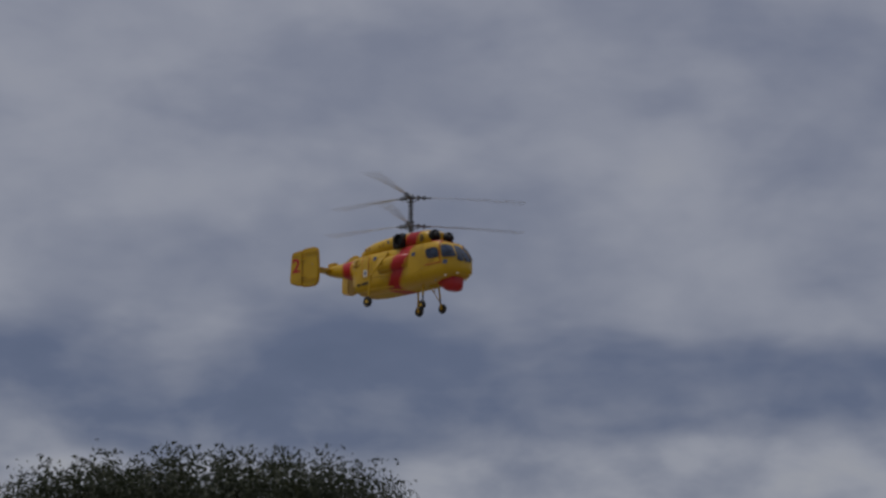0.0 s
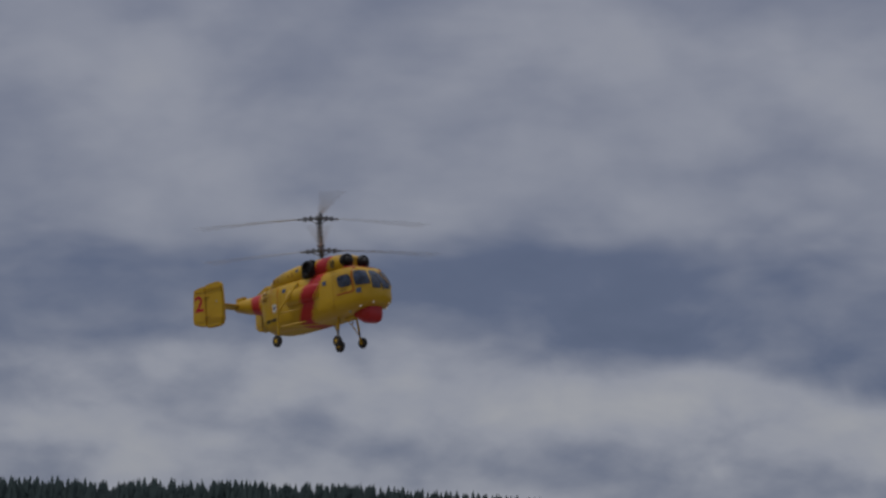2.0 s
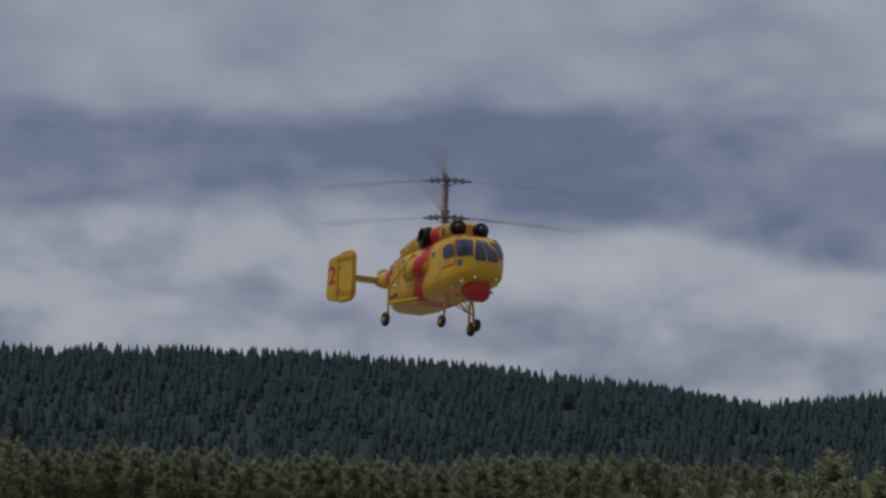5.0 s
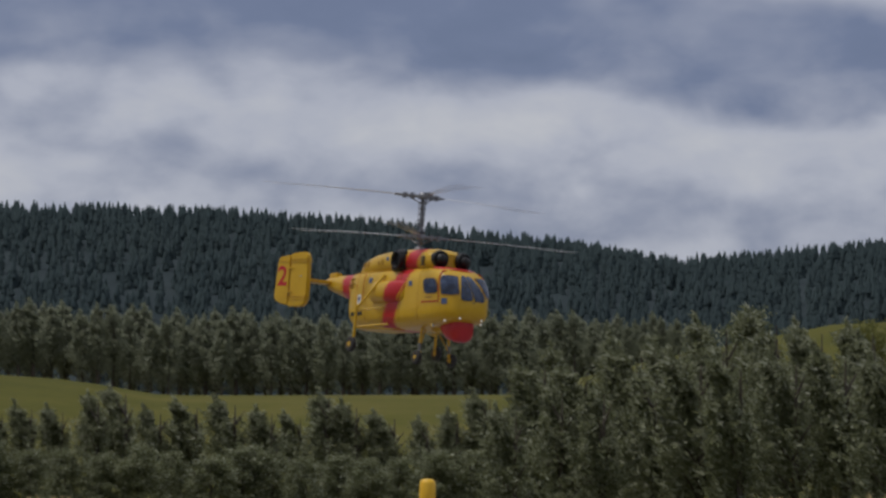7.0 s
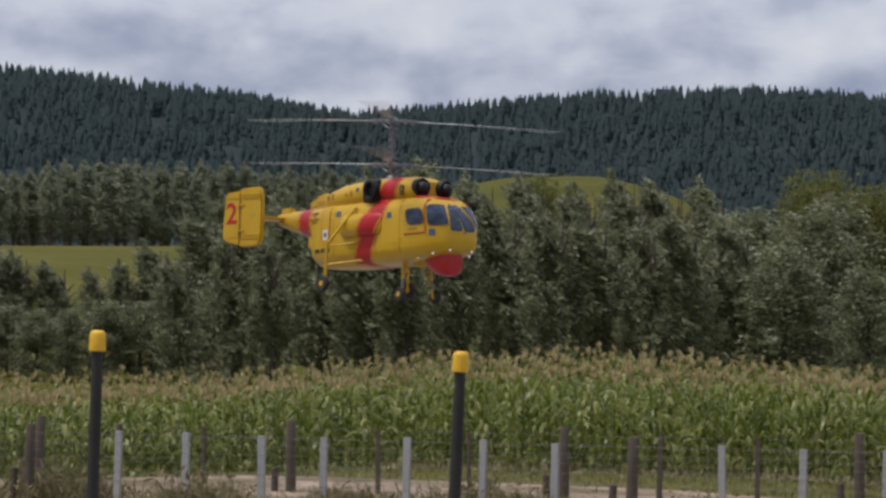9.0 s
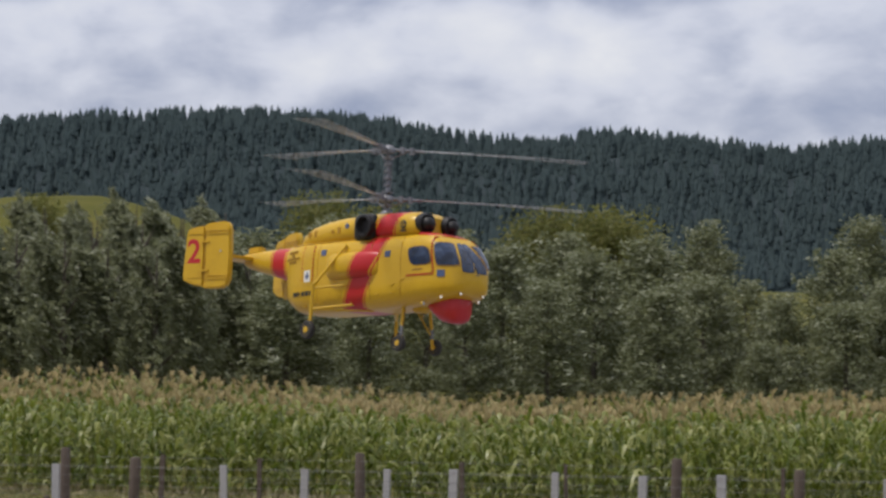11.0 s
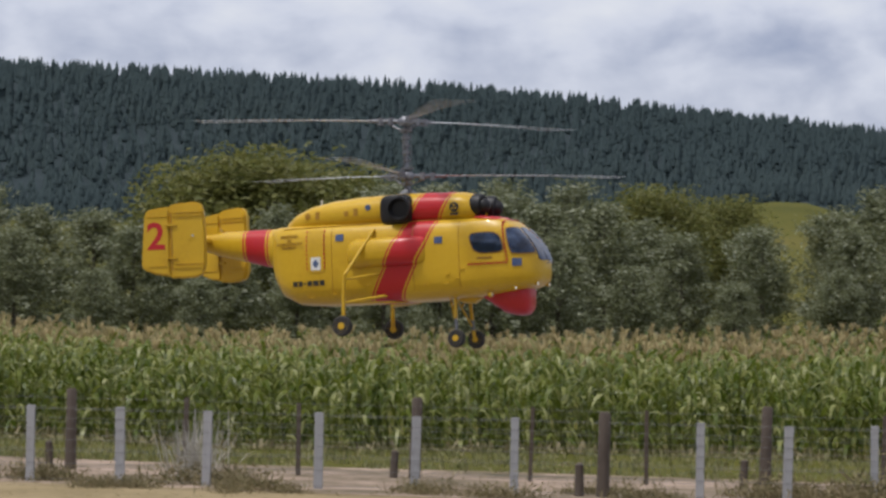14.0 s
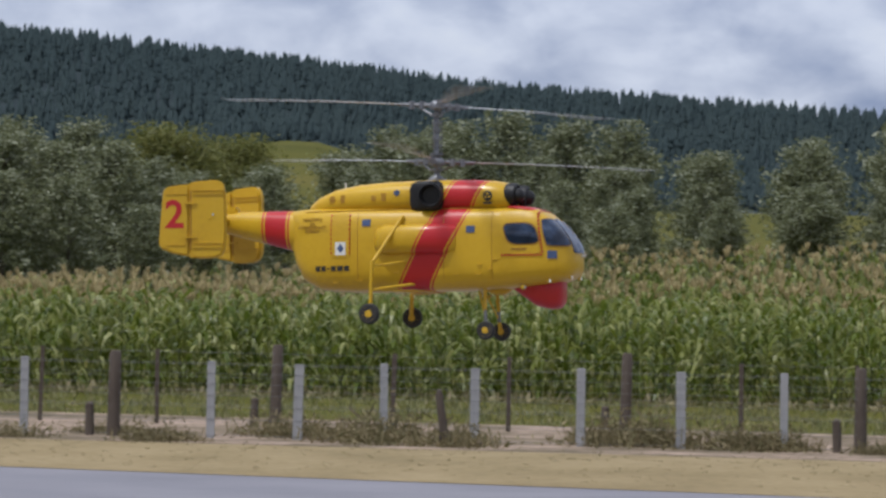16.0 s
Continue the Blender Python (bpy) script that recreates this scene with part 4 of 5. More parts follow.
def make_rotor(parent, z, spin, name):
    hub = new(name)
    hub.parent = parent
    hub.location = (0, 0, z)
    bm = bmesh.new()
    lathe_bm(bm, [(0.02, -0.03), (0.045, -0.025), (0.05, 0.0), (0.04, 0.02), (0.022, 0.035)], seg=16)
    for k in range(3):
        a = radians(120 * k)
        tube_bm(bm, (0.03 * math.cos(a), 0.03 * math.sin(a), 0), (0.26 * math.cos(a), 0.26 * math.sin(a), 0.006), 0.015, 0.011, 8)
        for q in (0.10, 0.17):
            tube_bm(bm, (q * math.cos(a), q * math.sin(a), -0.022), (q * math.cos(a), q * math.sin(a), 0.026), 0.022, 0.02, 8)
        tube_bm(bm, (0.13 * math.cos(a), 0.13 * math.sin(a), -0.01), (0.03 * math.cos(a + 0.9), 0.03 * math.sin(a + 0.9), -0.06), 0.006, seg=6)
    smooth(part("hub", bm, M_STEEL, hub, "dark steel rotor head with links"))
    for k in range(3):
        bm = bmesh.new()
        n, ch = 14, 0.023
        prof = [(-1, 0.0), (-0.6, 0.10), (0.3, 0.15), (0.85, 0.09), (1, 0.0), (0.85, -0.05), (0.3, -0.07), (-0.6, -0.05)]
        rings = []
        for i in range(n + 1):
            t = i / n
            r = 0.22 + (1.47 - 0.22) * t
            c = ch * (0.55 if i == 0 else (0.8 if i == n else 1.0))
            tw = radians(7 - 8 * t) * spin
            zz = 0.006 + 0.045 * t - 0.03 * t * t
            ring = []
            for u, w in prof:
                yy, ww = u * c, w * c
                ring.append(bm.verts.new((r, yy * math.cos(tw) - ww * math.sin(tw), zz + yy * math.sin(tw) + ww * math.cos(tw))))
            rings.append(ring)
        for p, q in zip(rings, rings[1:]):
            for i in range(8):
                j = (i + 1) % 8
                bm.faces.new((p[i], p[j], q[j], q[i]))
        bm.faces.new(rings[0]), bm.faces.new(rings[-1][::-1])
        bmesh.ops.recalc_face_normals(bm, faces=bm.faces)
        ob = smooth(part("blade", bm, M_BLADE, hub, "long thin grey rotor blade"))
        ob.rotation_euler = (0, 0, radians(120 * k))
    return hub


def make_helicopter():
    heli = new("helicopter")
    tagged(heli, "yellow and red model helicopter with twin stacked rotors, in flight", "helicopter")
    hull = smooth(part("fuselage", loft(STATIONS, POW), M_HULL, heli, "glossy yellow hull with a slanting red band"), 50)

    # tail boom
    boom = [(-1.56, 0.03, 0.455, 0.525), (-1.5, 0.05, 0.42, 0.535), (-1.35, 0.07, 0.375, 0.54), (-1.15, 0.088, 0.325, 0.541), (-0.95, 0.11, 0.27, 0.54), (-0.84, 0.12, 0.25, 0.538)]
    boom_ob = smooth(part("tail_boom", loft(boom, 2.4, 24), M_BOOM, heli, "tapering yellow boom with a red ring"), 50)
    bm = bmesh.new()
    box_bm(bm, -1.6, -1.40, -0.4, 0.4, 0.468, 0.494, 0.008)
    part("tailplane", bm, M_YEL, heli)
    bm = bmesh.new()
    box_bm(bm, -1.50, -1.36, -0.035, 0.035, 0.52, 0.575, 0.012)
    part("tail_fairing", bm, M_YEL, heli)
    # twin fins, toed in
    for side in (-1, 1):
        fin = new("tail_fin")
        fin.parent = heli
        fin.matrix_basis = pose(-1.53, side * 0.40, 0, 0, 0, -side * 15)

        def plate(pts, th, name, m, lab=""):
            bm = bmesh.new()
            a = [bm.verts.new((x + 1.53, th, z)) for x, z in pts]
            b = [bm.verts.new((x + 1.53, -th, z)) for x, z in pts]
            bm.faces.new(a), bm.faces.new(b[::-1])
            for i in range(len(pts)):
                j = (i + 1) % len(pts)
                bm.faces.new((a[i], b[i], b[j], a[j]))
            bmesh.ops.recalc_face_normals(bm, faces=bm.faces)
            bmesh.ops.bevel(bm, geom=[e for e in bm.edges if abs(e.verts[0].co.y - e.verts[1].co.y) < 1e-6], offset=min(th * 0.7, 0.012), segments=2, affect="EDGES")
            return smooth(part(name, bm, m, fin, lab), 35)

        plate([(-1.545, 0.712), (-1.50, 0.722), (-1.39, 0.73), (-1.352, 0.724), (-1.33, 0.705), (-1.318, 0.66), (-1.31, 0.5), (-1.312, 0.33), (-1.322, 0.275), (-1.342, 0.242), (-1.38, 0.226), (-1.47, 0.222), (-1.545, 0.228)], 0.026, "fin", M_YEL)
        plate([(-1.552, 0.703), (-1.62, 0.698), (-1.685, 0.688), (-1.712, 0.672), (-1.722, 0.64), (-1.738, 0.45), (-1.747, 0.335), (-1.742, 0.302), (-1.722, 0.282), (-1.66, 0.256), (-1.552, 0.236)], 0.02, "rudder", M_YEL)
        for z, h in ((0.665, 0.006), (0.640, 0.005), (0.322, 0.005), (0.296, 0.006)):
            bm = bmesh.new()
            box_bm(bm, 0.005, 0.205, -0.033, 0.033, z - h, z + h, 0.002)
            part("rib", bm, M_YEL, fin)
        for z in (0.64, 0.31):
            bm = bmesh.new()
            box_bm(bm, -0.17, -0.03, -0.0245, 0.0245, z - 0.003, z + 0.003, 0.001)
            part("rib", bm, M_YEL, fin)
        bm = bmesh.new()
        box_bm(bm, -0.0145, -0.0045, -0.0275, 0.0275, 0.28, 0.66, 0.001)
        part("hinge_gap", bm, M_SEAM, fin)
        for z in (0.36, 0.58):
            bm = bmesh.new()
            box_bm(bm, -0.05, 0.03, -0.036, 0.036, z - 0.008, z + 0.008, 0.003)
            part("hinge", bm, M_YEL, fin)
        bm = bmesh.new()
        lathe_bm(bm, [(0.008, -0.034), (0.008, 0.034)], axis="Y", origin=(0.135, 0, 0.505), seg=10)
        part("fin_lamp", bm, M_LAMP, fin)
        bm = bmesh.new()
        tube_bm(bm, (-0.02, 0, 0.245), (-0.02, 0, 0.705), 0.011, seg=8)
        part("hinge_rod", bm, M_YEL, fin)
        rot = Matrix.Rotation(radians(90), 4, "X") if side < 0 else Matrix.Rotation(radians(180), 4, "Z") @ Matrix.Rotation(radians(90), 4, "X")
        letters("2", 0.25, Vector((-0.115, side * 0.0205, 0.50)), fin, M_RED, "number", rot)

    # engine housing
    cowl = [(-0.87, 0.03, 0.5, 0.535), (-0.84, 0.07, 0.49, 0.575), (-0.77, 0.115, 0.49, 0.625), (-0.66, 0.15, 0.49, 0.668), (-0.5, 0.175, 0.49, 0.697), (-0.3, 0.19, 0.49, 0.712), (0.0, 0.2, 0.49, 0.718), (0.25, 0.2, 0.49, 0.712), (0.41, 0.2, 0.49, 0.703), (0.49, 0.195, 0.49, 0.688), (0.535, 0.172, 0.5, 0.655)]
    smooth(part("engine_housing", loft(cowl, 2.7, 32), M_HULL, heli, "rounded yellow engine housing crossed by the red band"), 50)
    bm = loft([(0.46, 0.12, 0.5, 0.545), (0.56, 0.19, 0.5, 0.54), (0.66, 0.19, 0.48, 0.527), (0.735, 0.15, 0.46, 0.504)], 2.6, 24)
    smooth(part("roof_fairing", bm, M_RED, heli, "red fairing over the cockpit roof"), 50)
    for side in (-1, 1):
        inl = new("engine_intake")
        inl.parent = heli
        inl.matrix_basis = pose(0.525, side * 0.115, 0.605, 0, 6, side * 6)
        bm = bmesh.new()
        lathe_bm(bm, [(0.05, -0.03), (0.072, -0.02), (0.078, 0.02), (0.074, 0.045), (0.062, 0.052), (0.055, 0.03)], axis="X", seg=24)
        smooth(part("ring", bm, M_BLACK, inl, "black intake ring"))
        bm = bmesh.new()
        lathe_bm(bm, [(0.05, 0.02), (0.052, 0.05), (0.044, 0.075), (0.028, 0.092), (0.006, 0.098)], axis="X", seg=20)
        smooth(part("dust_guard", bm, M_BLACK, inl, "glossy black domed dust guard"))
        # exhaust: dark recess panel and round pipe
        ex = new("exhaust")
        ex.parent = heli
        ex.matrix_basis = pose(0.0, side * 0.192, 0.605, 0, 0, 0)
        bm = loft([(-0.12, 0.01, -0.05, 0.05), (-0.108, 0.02, -0.084, 0.08), (-0.07, 0.026, -0.098, 0.096), (0.06, 0.03, -0.098, 0.098), (0.092, 0.026, -0.08, 0.085), (0.106, 0.012, -0.045, 0.05)], 4, 28)
        smooth(part("surround", bm, M_BLACK, ex))
        bm = bmesh.new()
        lathe_bm(bm, [(0.045, 0.0), (0.078, 0.005), (0.086, 0.035), (0.083, 0.066), (0.07, 0.07), (0.055, 0.03)] if side > 0 else [(0.045, 0.0), (0.078, -0.005), (0.086, -0.035), (0.083, -0.066), (0.07, -0.07), (0.055, -0.03)], axis="Y", origin=(0.03, 0, 0), seg=24)
        smooth(part("pipe", bm, M_BLACK, ex, "round black exhaust pipe"))
        # side fuel pod
        pod = [(-0.34, 0.02, 0.27, 0.36), (-0.32, 0.05, 0.245, 0.40), (-0.27, 0.072, 0.232, 0.422), (0.0, 0.075, 0.232, 0.422), (0.13, 0.06, 0.232, 0.422), (0.2, 0.02, 0.25, 0.41)]
        ob = smooth(part("side_pod", loft(pod, 2.6, 20), M_HULL, heli, "bulging side fuel pod"), 50)
        for v in ob.data.vertices:
            v.co.y += side * 0.238
    # chin radome
    bm = loft([(0.53, 0.06, 0.0, 0.05), (0.60, 0.095, -0.05, 0.1), (0.68, 0.113, -0.105, 0.12), (0.77, 0.116, -0.125, 0.13), (0.82, 0.106, -0.12, 0.13), (0.845, 0.085, -0.095, 0.13), (0.852, 0.04, -0.02, 0.12)], 3.0, 28)
    smooth(part("radome", bm, M_RED, heli, "bulbous red radome under the nose"), 50)
    bm = loft([(0.33, 0.03, 0.0, 0.04), (0.38, 0.055, -0.025, 0.05), (0.45, 0.055, -0.03, 0.05), (0.50, 0.03, 0.0, 0.04)], 3, 20)
    smooth(part("belly_fairing", bm, M_YEL, heli))

    # windows and doors
    for side in (-1, 1):
        at = lambda x, z, s=side: on_side(x, z, s)
        nose = lambda p, z, s=side: on_nose(p * s, z)
        door = part("cockpit_door", patch(at, 0.50, 0.745, 0.22, 0.492, 0.004, shear=-0.014, cut=0.05), M_YEL, heli)
        smooth(door)
        smooth(part("window_seal", patch(at, 0.522, 0.743, 0.278, 0.422, 0.006, shear=-0.02, cut=0.18), M_BROWNINK, heli, "dark rubber window seal"))
        smooth(part("windscreen_seal", patch(nose, 31.5, 73.5, 0.265, 0.446, 0.0045, shear=4, cut=0.08), M_BROWNINK, heli, "dark rubber window seal"))
        smooth(part("door_window", patch(at, 0.53, 0.735, 0.285, 0.415, 0.008, shear=-0.02, cut=0.18), M_GLASS, heli, "dark tinted rounded door window"))
        smooth(part("windscreen_side", patch(nose, 33, 72, 0.272, 0.44, 0.006, shear=4, cut=0.08), M_GLASS, heli, "tinted side windscreen pane"))
        smooth(part("windscreen_front", patch(nose, 1.2, 27, 0.225, 0.45, 0.006, shear=0, cut=0.08, nv=14), M_GLASS, heli, "tinted front windscreen pane"))
        for k in range(13):
            x = 0.51 + 0.25 * k / 12
            part("door_mark", patch(at, x - 0.007, x + 0.007, 0.208, 0.221, 0.0065, nu=1, nv=1), M_RED, heli)
        for k in range(11):
            z = 0.235 + 0.245 * k / 10
            part("door_mark", patch(at, 0.769 - 0.035 * (z - 0.23) / 0.25 - 0.006, 0.769 - 0.035 * (z - 0.23) / 0.25 + 0.006, z - 0.008, z + 0.008, 0.0065, nu=1, nv=1), M_RED, heli)
        part("door_text_bar", patch(at, 0.56, 0.68, 0.247, 0.259, 0.007, nu=4, nv=1), M_BROWNINK, heli)
        for x, z, w in ((-0.40, 0.44, 0.028), (0.30, 0.385, 0.028)):
            if w:
                part("flag_sticker", patch(at, x - w, x + w, z - 0.022, z + 0.022, 0.004, nu=2, nv=2, cut=0), M_BLUE, heli)
        part("flag_sticker", patch(at, 0.80, 0.858, 0.19, 0.24, 0.005, nu=3, nv=2, cut=0), M_BLUE, heli)
        # baggage hatch with emblem
        smooth(part("hatch", patch(at, -0.64, -0.515, 0.22, 0.50, 0.004, cut=0.04), M_YEL, heli))
        for k in range(9):
            for x in (-0.642, -0.513):
                z = 0.25 + 0.24 * k / 8
                part("hatch_mark", patch(at, x - 0.005, x + 0.005, z - 0.008, z + 0.008, 0.006, nu=1, nv=1), M_RED, heli)
        part("emblem", patch(at, -0.612, -0.54, 0.235, 0.32, 0.006, nu=3, nv=3, cut=0), M_WHITE, heli, "white square emblem with a blue figure")
        part("emblem_figure", patch(at, -0.597, -0.553, 0.252, 0.305, 0.0075, nu=3, nv=3, cut=0.5), M_BLUE, heli)
        # lines of lettering that cannot be made out, and the registration, as bars
        boom_at = lambda x, z, s=side: on_side(max(x, -0.91), z, s)
        p0, p1 = boom_at(-0.87, 0.43), boom_at(-0.69, 0.43)
        yaw = math.atan2(p1.y - p0.y, p1.x - p0.x)
        for z, word in ((0.468, "MINISTERIO"), (0.443, "DA"), (0.418, "ADMINISTRACAO"), (0.393, "INTERNA")):
            q = boom_at(-0.78, z)
            rot = Matrix.Rotation(yaw if side < 0 else yaw + math.pi, 4, "Z") @ Matrix.Rotation(radians(90), 4, "X")
            letters(word, 0.028, Vector((-0.78, q.y + side * 0.004, z)), heli, M_BROWNINK, "lettering", rot)
        for k, (a, b) in enumerate(((-0.755, -0.722), (-0.713, -0.683), (-0.672, -0.657), (-0.645, -0.612), (-0.602, -0.562), (-0.552, -0.518))):
            z = 0.15
            part("registration_bar", patch(at, a, b, z - (0.017 if k != 2 else 0.005), z + (0.017 if k != 2 else 0.005), 0.003, nu=2, nv=1, cut=0), M_INK, heli)
        # seams and handles
        for x in (-0.46, 0.12, 0.44):
            part("panel_seam", patch(at, x - 0.0015, x + 0.0015, 0.07, 0.5, 0.002, nu=1, nv=12, cut=0), M_SEAM, heli)
        part("panel_seam", patch(at, -0.84, 0.40, 0.519, 0.522, 0.003, nu=14, nv=1, cut=0), M_SEAM, heli)
        for x, z in ((0.36, 0.16), (0.43, 0.13), (0.46, 0.19), (0.35, 0.10), (-0.45, 0.07), (-0.62, 0.06), (0.20, 0.10), (-0.2, 0.12)):
            p = on_side(x, z, side)
            bm = bmesh.new()
            box_bm(bm, p.x - 0.016, p.x + 0.016, p.y - 0.007, p.y + 0.007, z - 0.005, z + 0.005, 0.002)
            part("handle", bm, M_YEL, heli)
        # badges on the engine housing
        for x, z, r, m in ((0.40, 0.598, 0.032, M_INK), (-0.66, 0.6, 0.022, M_SEAM), (-0.21, 0.63, 0.02, M_BLUE), (-0.37, 0.6, 0.018, M_SEAM)):
            hw = float(np.interp(x, [c[0] for c in cowl], [c[1] for c in cowl]))
            hi = float(np.interp(x, [c[0] for c in cowl], [c[3] for c in cowl]))
            q = abs((z - (0.49 + hi) / 2) / ((hi - 0.49) / 2))
            y = hw * (1 - min(q, 0.98) ** 2.7) ** (1 / 2.7)
            bm = bmesh.new()
            lathe_bm(bm, [(r, -0.01), (r, 0.004), (r * 0.9, 0.006)] if side > 0 else [(r, 0.01), (r, -0.004), (r * 0.9, -0.006)], axis="Y", origin=(x, side * y, z), seg=16)
            part("badge", bm, m, heli)
            if m is M_INK:
                for k in range(3):
                    a = math.tau * k / 3 + math.pi / 2
                    bm = bmesh.new()
                    p = Vector((x + 0.014 * math.cos(a), side * (y + 0.006), z + 0.014 * math.sin(a)))
                    lathe_bm(bm, [(0.007, -0.002), (0.007, 0.002)], axis="Y", origin=p, seg=10)
                    part("badge_dot", bm, M_YEL, heli)
                bm = bmesh.new()
                box_bm(bm, x - 0.027, x + 0.027, side * (y + 0.001) - 0.005, side * (y + 0.001) + 0.005, z - 0.052, z - 0.038)
                part("badge_bar", bm, M_INK, heli)
        # brown square badges, in line with the round ones
        for x, z in ((-0.585, 0.6), (-0.30, 0.605)):
            bm = bmesh.new()
            hw = float(np.interp(x, [c[0] for c in cowl], [c[1] for c in cowl]))
            box_bm(bm, x - 0.016, x + 0.016, side * (hw - 0.004) - 0.008, side * (hw - 0.004) + 0.008, z - 0.025, z + 0.025, 0.003)
            part("cooling_slot", bm, M_SEAM, heli)
        # lights at the chin
        for x, y, z, r in ((0.80, 0.185, 0.05, 0.013), (0.64, 0.2, 0.012, 0.015), (0.925, 0.11, 0.072, 0.011), (0.33, 0.10, -0.03, 0.010)):
            lamp = new("landing_light")
            lamp.parent = heli
            lamp.location = (x, side * y, z)
            bm = bmesh.new()
            lathe_bm(bm, [(r * 0.5, -r * 1.6), (r, -r), (r, r * 0.3)], axis="X", seg=14)
            smooth(part("housing", bm, M_YEL, lamp))
            bm = bmesh.new()
            lathe_bm(bm, [(r * 0.9, r * 0.25), (r * 0.75, r * 0.6), (r * 0.3, r * 0.8)], axis="X", seg=14)
            smooth(part("lens", bm, M_LIT if r in (0.013, 0.011) else M_LAMP, lamp, "clear lamp lens"))

        # main undercarriage leg
        gear = new("main_landing_gear")
        gear.parent = heli
        s = side
        for a, b, r in (((-0.15, 0.245, 0.48), (-0.305, 0.425, 0.165), 0.0115), ((-0.30, 0.425, 0.19), (-0.312, 0.425, -0.09), 0.0125), ((-0.31, 0.425, 0.15), (-0.12, 0.245, 0.19), 0.008),
                        ((-0.31, 0.425, 0.0), (-0.08, 0.2, 0.045), 0.011), ((-0.31, 0.42, 0.0), (0.02, 0.1, 0.0), 0.007)):
            bm = bmesh.new()
            tube_bm(bm, (a[0], s * a[1], a[2]), (b[0], s * b[1], b[2]), r)
            smooth(part("strut", bm, M_YEL, gear))
        bm = bmesh.new()
        tube_bm(bm, (-0.312, s * 0.43, -0.08), (-0.312, s * 0.43, -0.155), 0.016)
        tube_bm(bm, (-0.312, s * 0.41, -0.152), (-0.312, s * 0.47, -0.152), 0.011)
        smooth(part("fork", bm, M_YEL, gear))
        wheel(heli, (-0.312, s * 0.448, -0.152), 0.068, 0.022, s)
        # nose leg
        gear = new("nose_landing_gear")
        gear.parent = heli
        bm = bmesh.new()
        tube_bm(bm, (0.36, s * 0.13, 0.03), (0.366, s * 0.15, -0.13), 0.012)
        smooth(part("strut", bm, M_YEL, gear))
        bm = bmesh.new()
        tube_bm(bm, (0.366, s * 0.15, -0.12), (0.37, s * 0.152, -0.21), 0.011)
        smooth(part("shock_rod", bm, M_STEEL, gear, "bare steel shock absorber"))
        bm = bmesh.new()
        tube_bm(bm, (0.37, s * 0.152, -0.2), (0.378, s * 0.155, -0.26), 0.013)
        tube_bm(bm, (0.378, s * 0.14, -0.258), (0.378, s * 0.205, -0.258), 0.010)
        tube_bm(bm, (0.30, s * 0.06, 0.0), (0.368, s * 0.15, -0.18), 0.006)
        smooth(part("fork", bm, M_YEL, gear))
        wheel(heli, (0.378, s * 0.18, -0.258), 0.06, 0.022, s)

    # nose tip, aerials
    bm = bmesh.new()
    tube_bm(bm, (-0.62, 0, 0.67), (-0.62, 0, 0.715), 0.006, seg=8)
    part("aerial", bm, M_WHITE, heli)
    bm = bmesh.new()
    tube_bm(bm, (0.93, 0.0, 0.21), (1.0, 0.0, 0.215), 0.004, seg=6)
    part("probe", bm, M_STEEL, heli)

    # mast with control rings
    bm = bmesh.new()
    lathe_bm(bm, [(0.07, 0.69), (0.06, 0.724), (0.042, 0.735), (0.036, 0.745)], seg=20)
    smooth(part("mast_base", bm, M_STEEL, heli, "dark steel collar"))
    bm = bmesh.new()
    lathe_bm(bm, [(0.022, 0.72), (0.021, 0.86), (0.017, 0.88), (0.016, 1.2)], seg=16)
    smooth(part("mast", bm, M_STEEL, heli, "dark steel rotor mast"))
    for z, r in ((0.785, 0.042), (0.885, 0.042), (0.94, 0.027), (0.99, 0.03), (1.04, 0.027), (1.09, 0.031), (1.14, 0.042)):
        bm = bmesh.new()
        lathe_bm(bm, [(0.02, z - 0.008), (r, z - 0.007), (r, z + 0.007), (0.02, z + 0.008)], seg=16)
        part("control_ring", bm, M_STEEL, heli)
    for k in range(3):
        a = math.tau * k / 3
        bm = bmesh.new()
        tube_bm(bm, (0.032 * math.cos(a), 0.032 * math.sin(a), 0.88), (0.034 * math.cos(a + 0.3), 0.034 * math.sin(a + 0.3), 1.15), 0.003, seg=6)
        part("control_rod", bm, M_STEEL, heli)
    low = make_rotor(heli, 0.837, -1, "lower_rotor")
    up = make_rotor(heli, 1.2, 1, "upper_rotor")
    return heli, low, up


helicopter, lower_rotor, upper_rotor = make_helicopter()

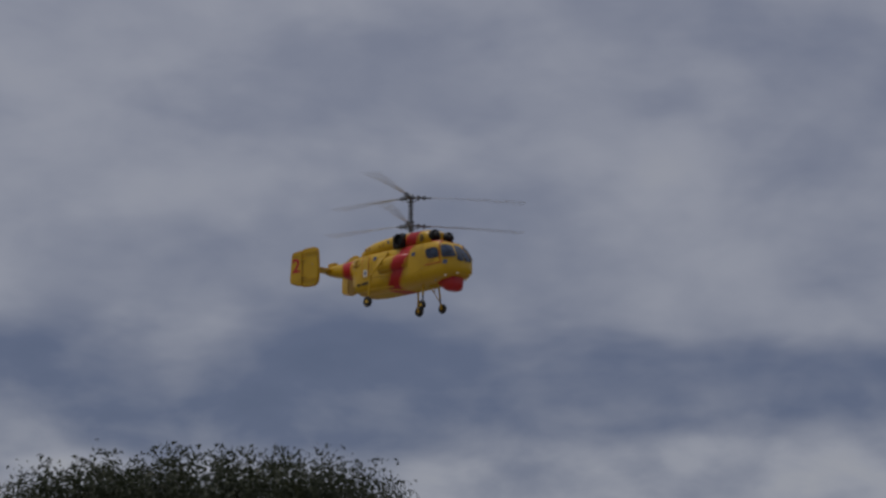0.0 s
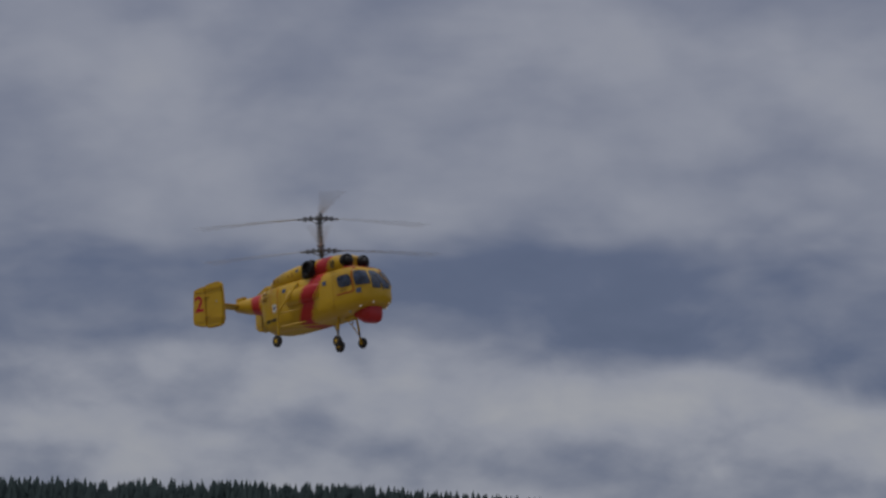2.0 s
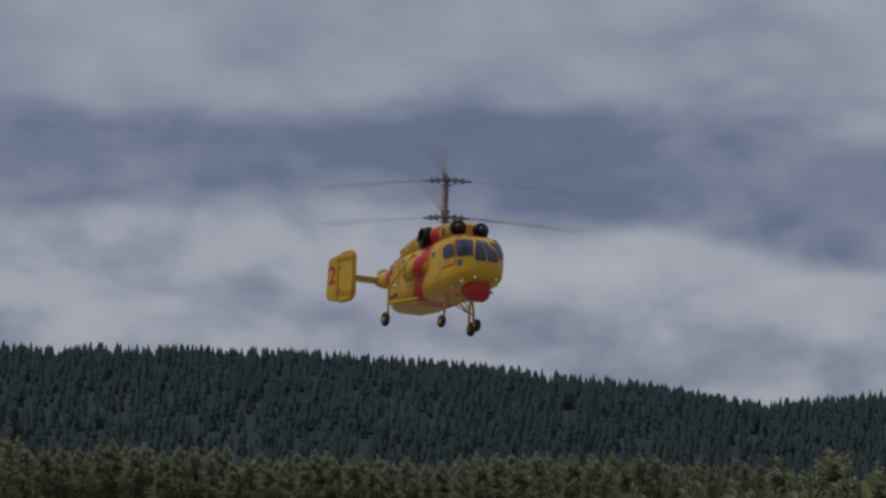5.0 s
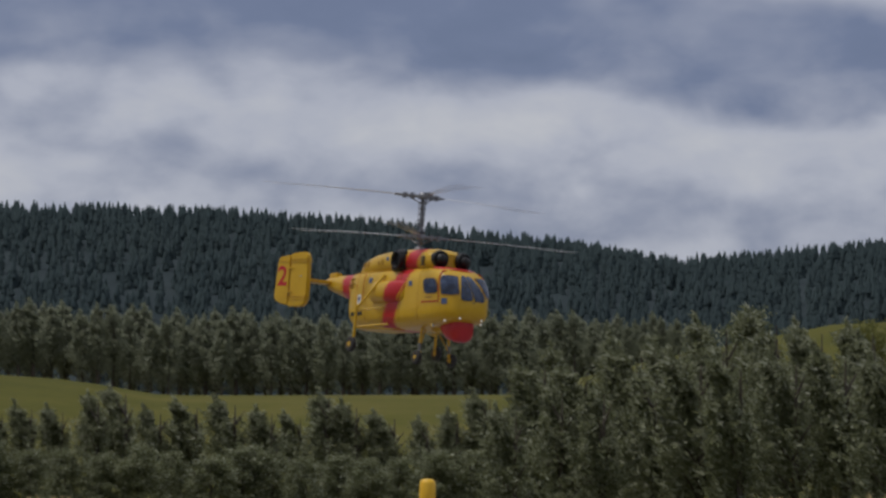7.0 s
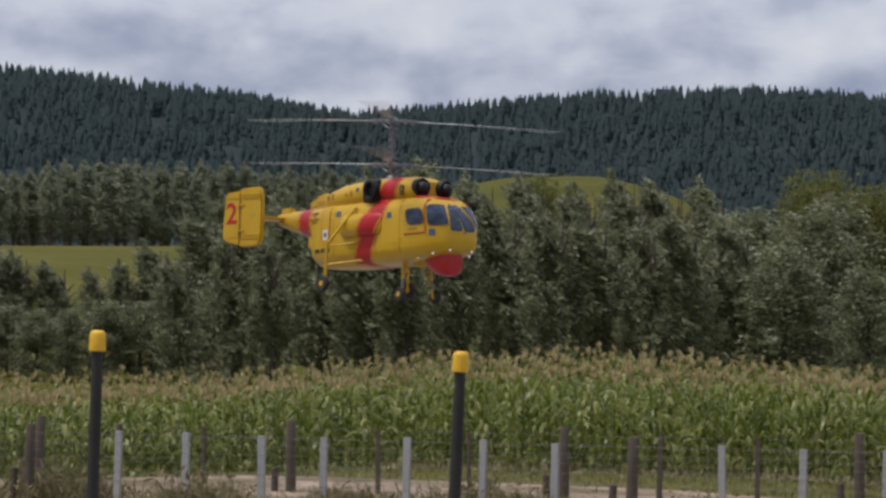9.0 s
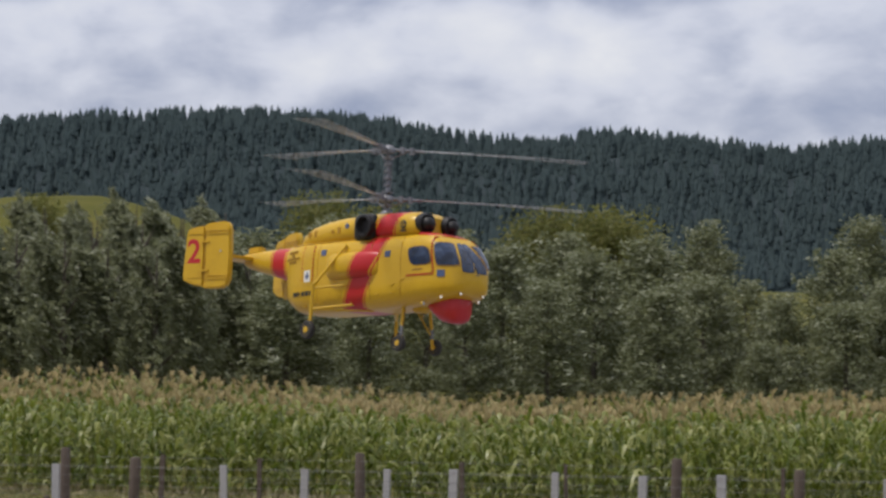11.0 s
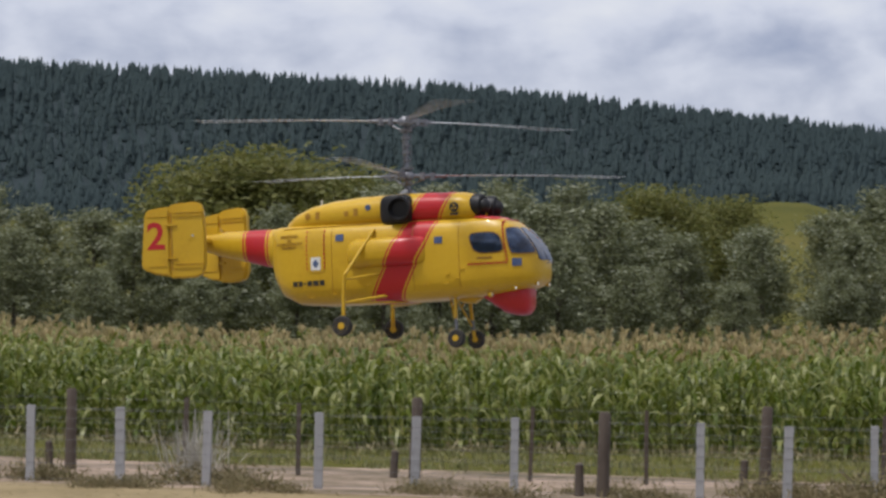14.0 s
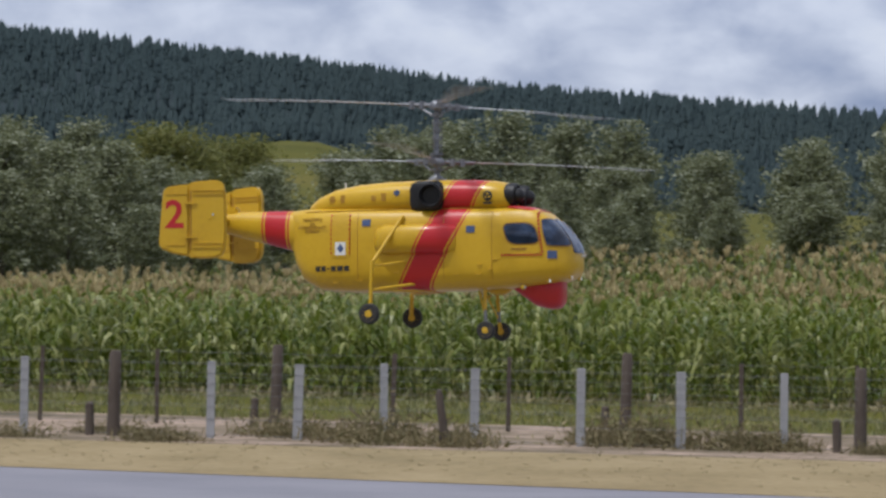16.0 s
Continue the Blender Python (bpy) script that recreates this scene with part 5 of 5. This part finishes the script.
FLIGHT = [
    (0.0, pose(-31.405, 32.431, 9.107, -0.23, -3.16, -2.33)),
    (0.5, pose(-29.176, 32.174, 8.885, 0.25, -2.68, -3.45)),
    (1.0, pose(-27.422, 31.893, 8.482, 1.30, -2.73, -3.12)),
    (1.5, pose(-25.988, 32.240, 7.727, 2.35, -3.82, -5.18)),
    (2.0, pose(-24.020, 31.727, 6.941, 2.36, -5.77, -13.32)),
    (2.5, pose(-22.998, 31.810, 6.619, 3.34, -4.26, -20.75)),
    (3.0, pose(-22.133, 31.634, 6.246, 2.66, -3.49, -28.22)),
    (3.5, pose(-21.188, 30.720, 5.926, 0.48, -5.44, -31.76)),
    (5.8, pose(-19.183, 28.035, 4.723, -3.91, -3.44, -30.04)),
    (6.0, pose(-19.138, 28.038, 4.577, -4.34, -2.79, -29.77)),
    (6.5, pose(-18.493, 27.354, 4.011, -4.05, 0.41, -27.54)),
    (7.0, pose(-17.890, 27.015, 3.458, -3.30, 0.66, -24.97)),
    (7.5, pose(-17.023, 26.534, 3.079, -3.17, -2.25, -23.04)),
    (8.0, pose(-16.260, 26.481, 2.898, -2.39, -1.78, -23.45)),
    (10.3, pose(-11.388, 25.614, 2.515, -1.57, -3.02, -24.79)),
    (11.0, pose(-9.609, 24.932, 2.432, -3.96, -2.46, -26.19)),
    (11.5, pose(-8.353, 24.433, 2.303, -5.38, -4.17, -23.39)),
    (12.0, pose(-6.988, 24.057, 2.185, -5.89, -4.48, -19.83)),
    (12.5, pose(-5.724, 23.860, 2.078, -4.84, -6.36, -15.94)),
    (13.0, pose(-4.516, 23.964, 2.033, -4.66, -6.92, -13.80)),
    (13.5, pose(-3.493, 23.939, 2.008, -2.52, -6.79, -15.15)),
    (14.0, pose(-2.577, 24.083, 2.043, -0.27, -3.87, -15.85)),
    (14.5, pose(-1.788, 24.103, 1.990, 0.57, -2.26, -17.18)),
    (15.0, pose(-0.934, 24.065, 1.973, 0.84, -1.89, -17.46)),
    (15.5, pose(-0.138, 23.845, 1.876, -0.60, -1.30, -17.59)),
    (16.0, pose(0.795, 23.613, 1.788, -1.12, -2.07, -19.41)),
]
# blade angle of each rotor, every half second; between them it turns on at its working speed
UP_PHASE = (56, 63, 82, 64, 86, 87, 88, 100, 90, 90, 90, 90, 101, 102, 104, 67, 80, 78, 76, 75, 74, 57, 54, 56, 46, 67, 36, 61, 64, 49, 61, 36, 57)
LOW_PHASE = (61, 63, 88, 68, 79, 95, 99, 104, 90, 90, 90, 90, 105, 86, 78, 90, 75, 78, 76, 75, 74, 57, 54, 56, 60, 41, 48, 45, 34, 39, 29, 55, 34)


def spin(z, phases, sense):
    rows, angle = [], float(phases[0])
    disc = pose(0, 0, z, 0, 2.6, 0)
    rows.append((0.0, disc @ pose(0, 0, 0, 0, 0, angle)))
    for k in range(32):
        want = phases[k + 1] - angle
        turn = sense * 1080 + ((want - sense * 1080 + 60) % 120 - 60)
        for i in range(1, 16):
            rows.append((k * 0.5 + i / 30, disc @ pose(0, 0, 0, 0, 0, angle + turn * i / 15)))
        angle += turn
    return rows


def motions():
    walk(helicopter, FLIGHT)
    walk(upper_rotor, spin(1.2, UP_PHASE, 1))
    walk(lower_rotor, spin(0.837, LOW_PHASE, -1))


motions()
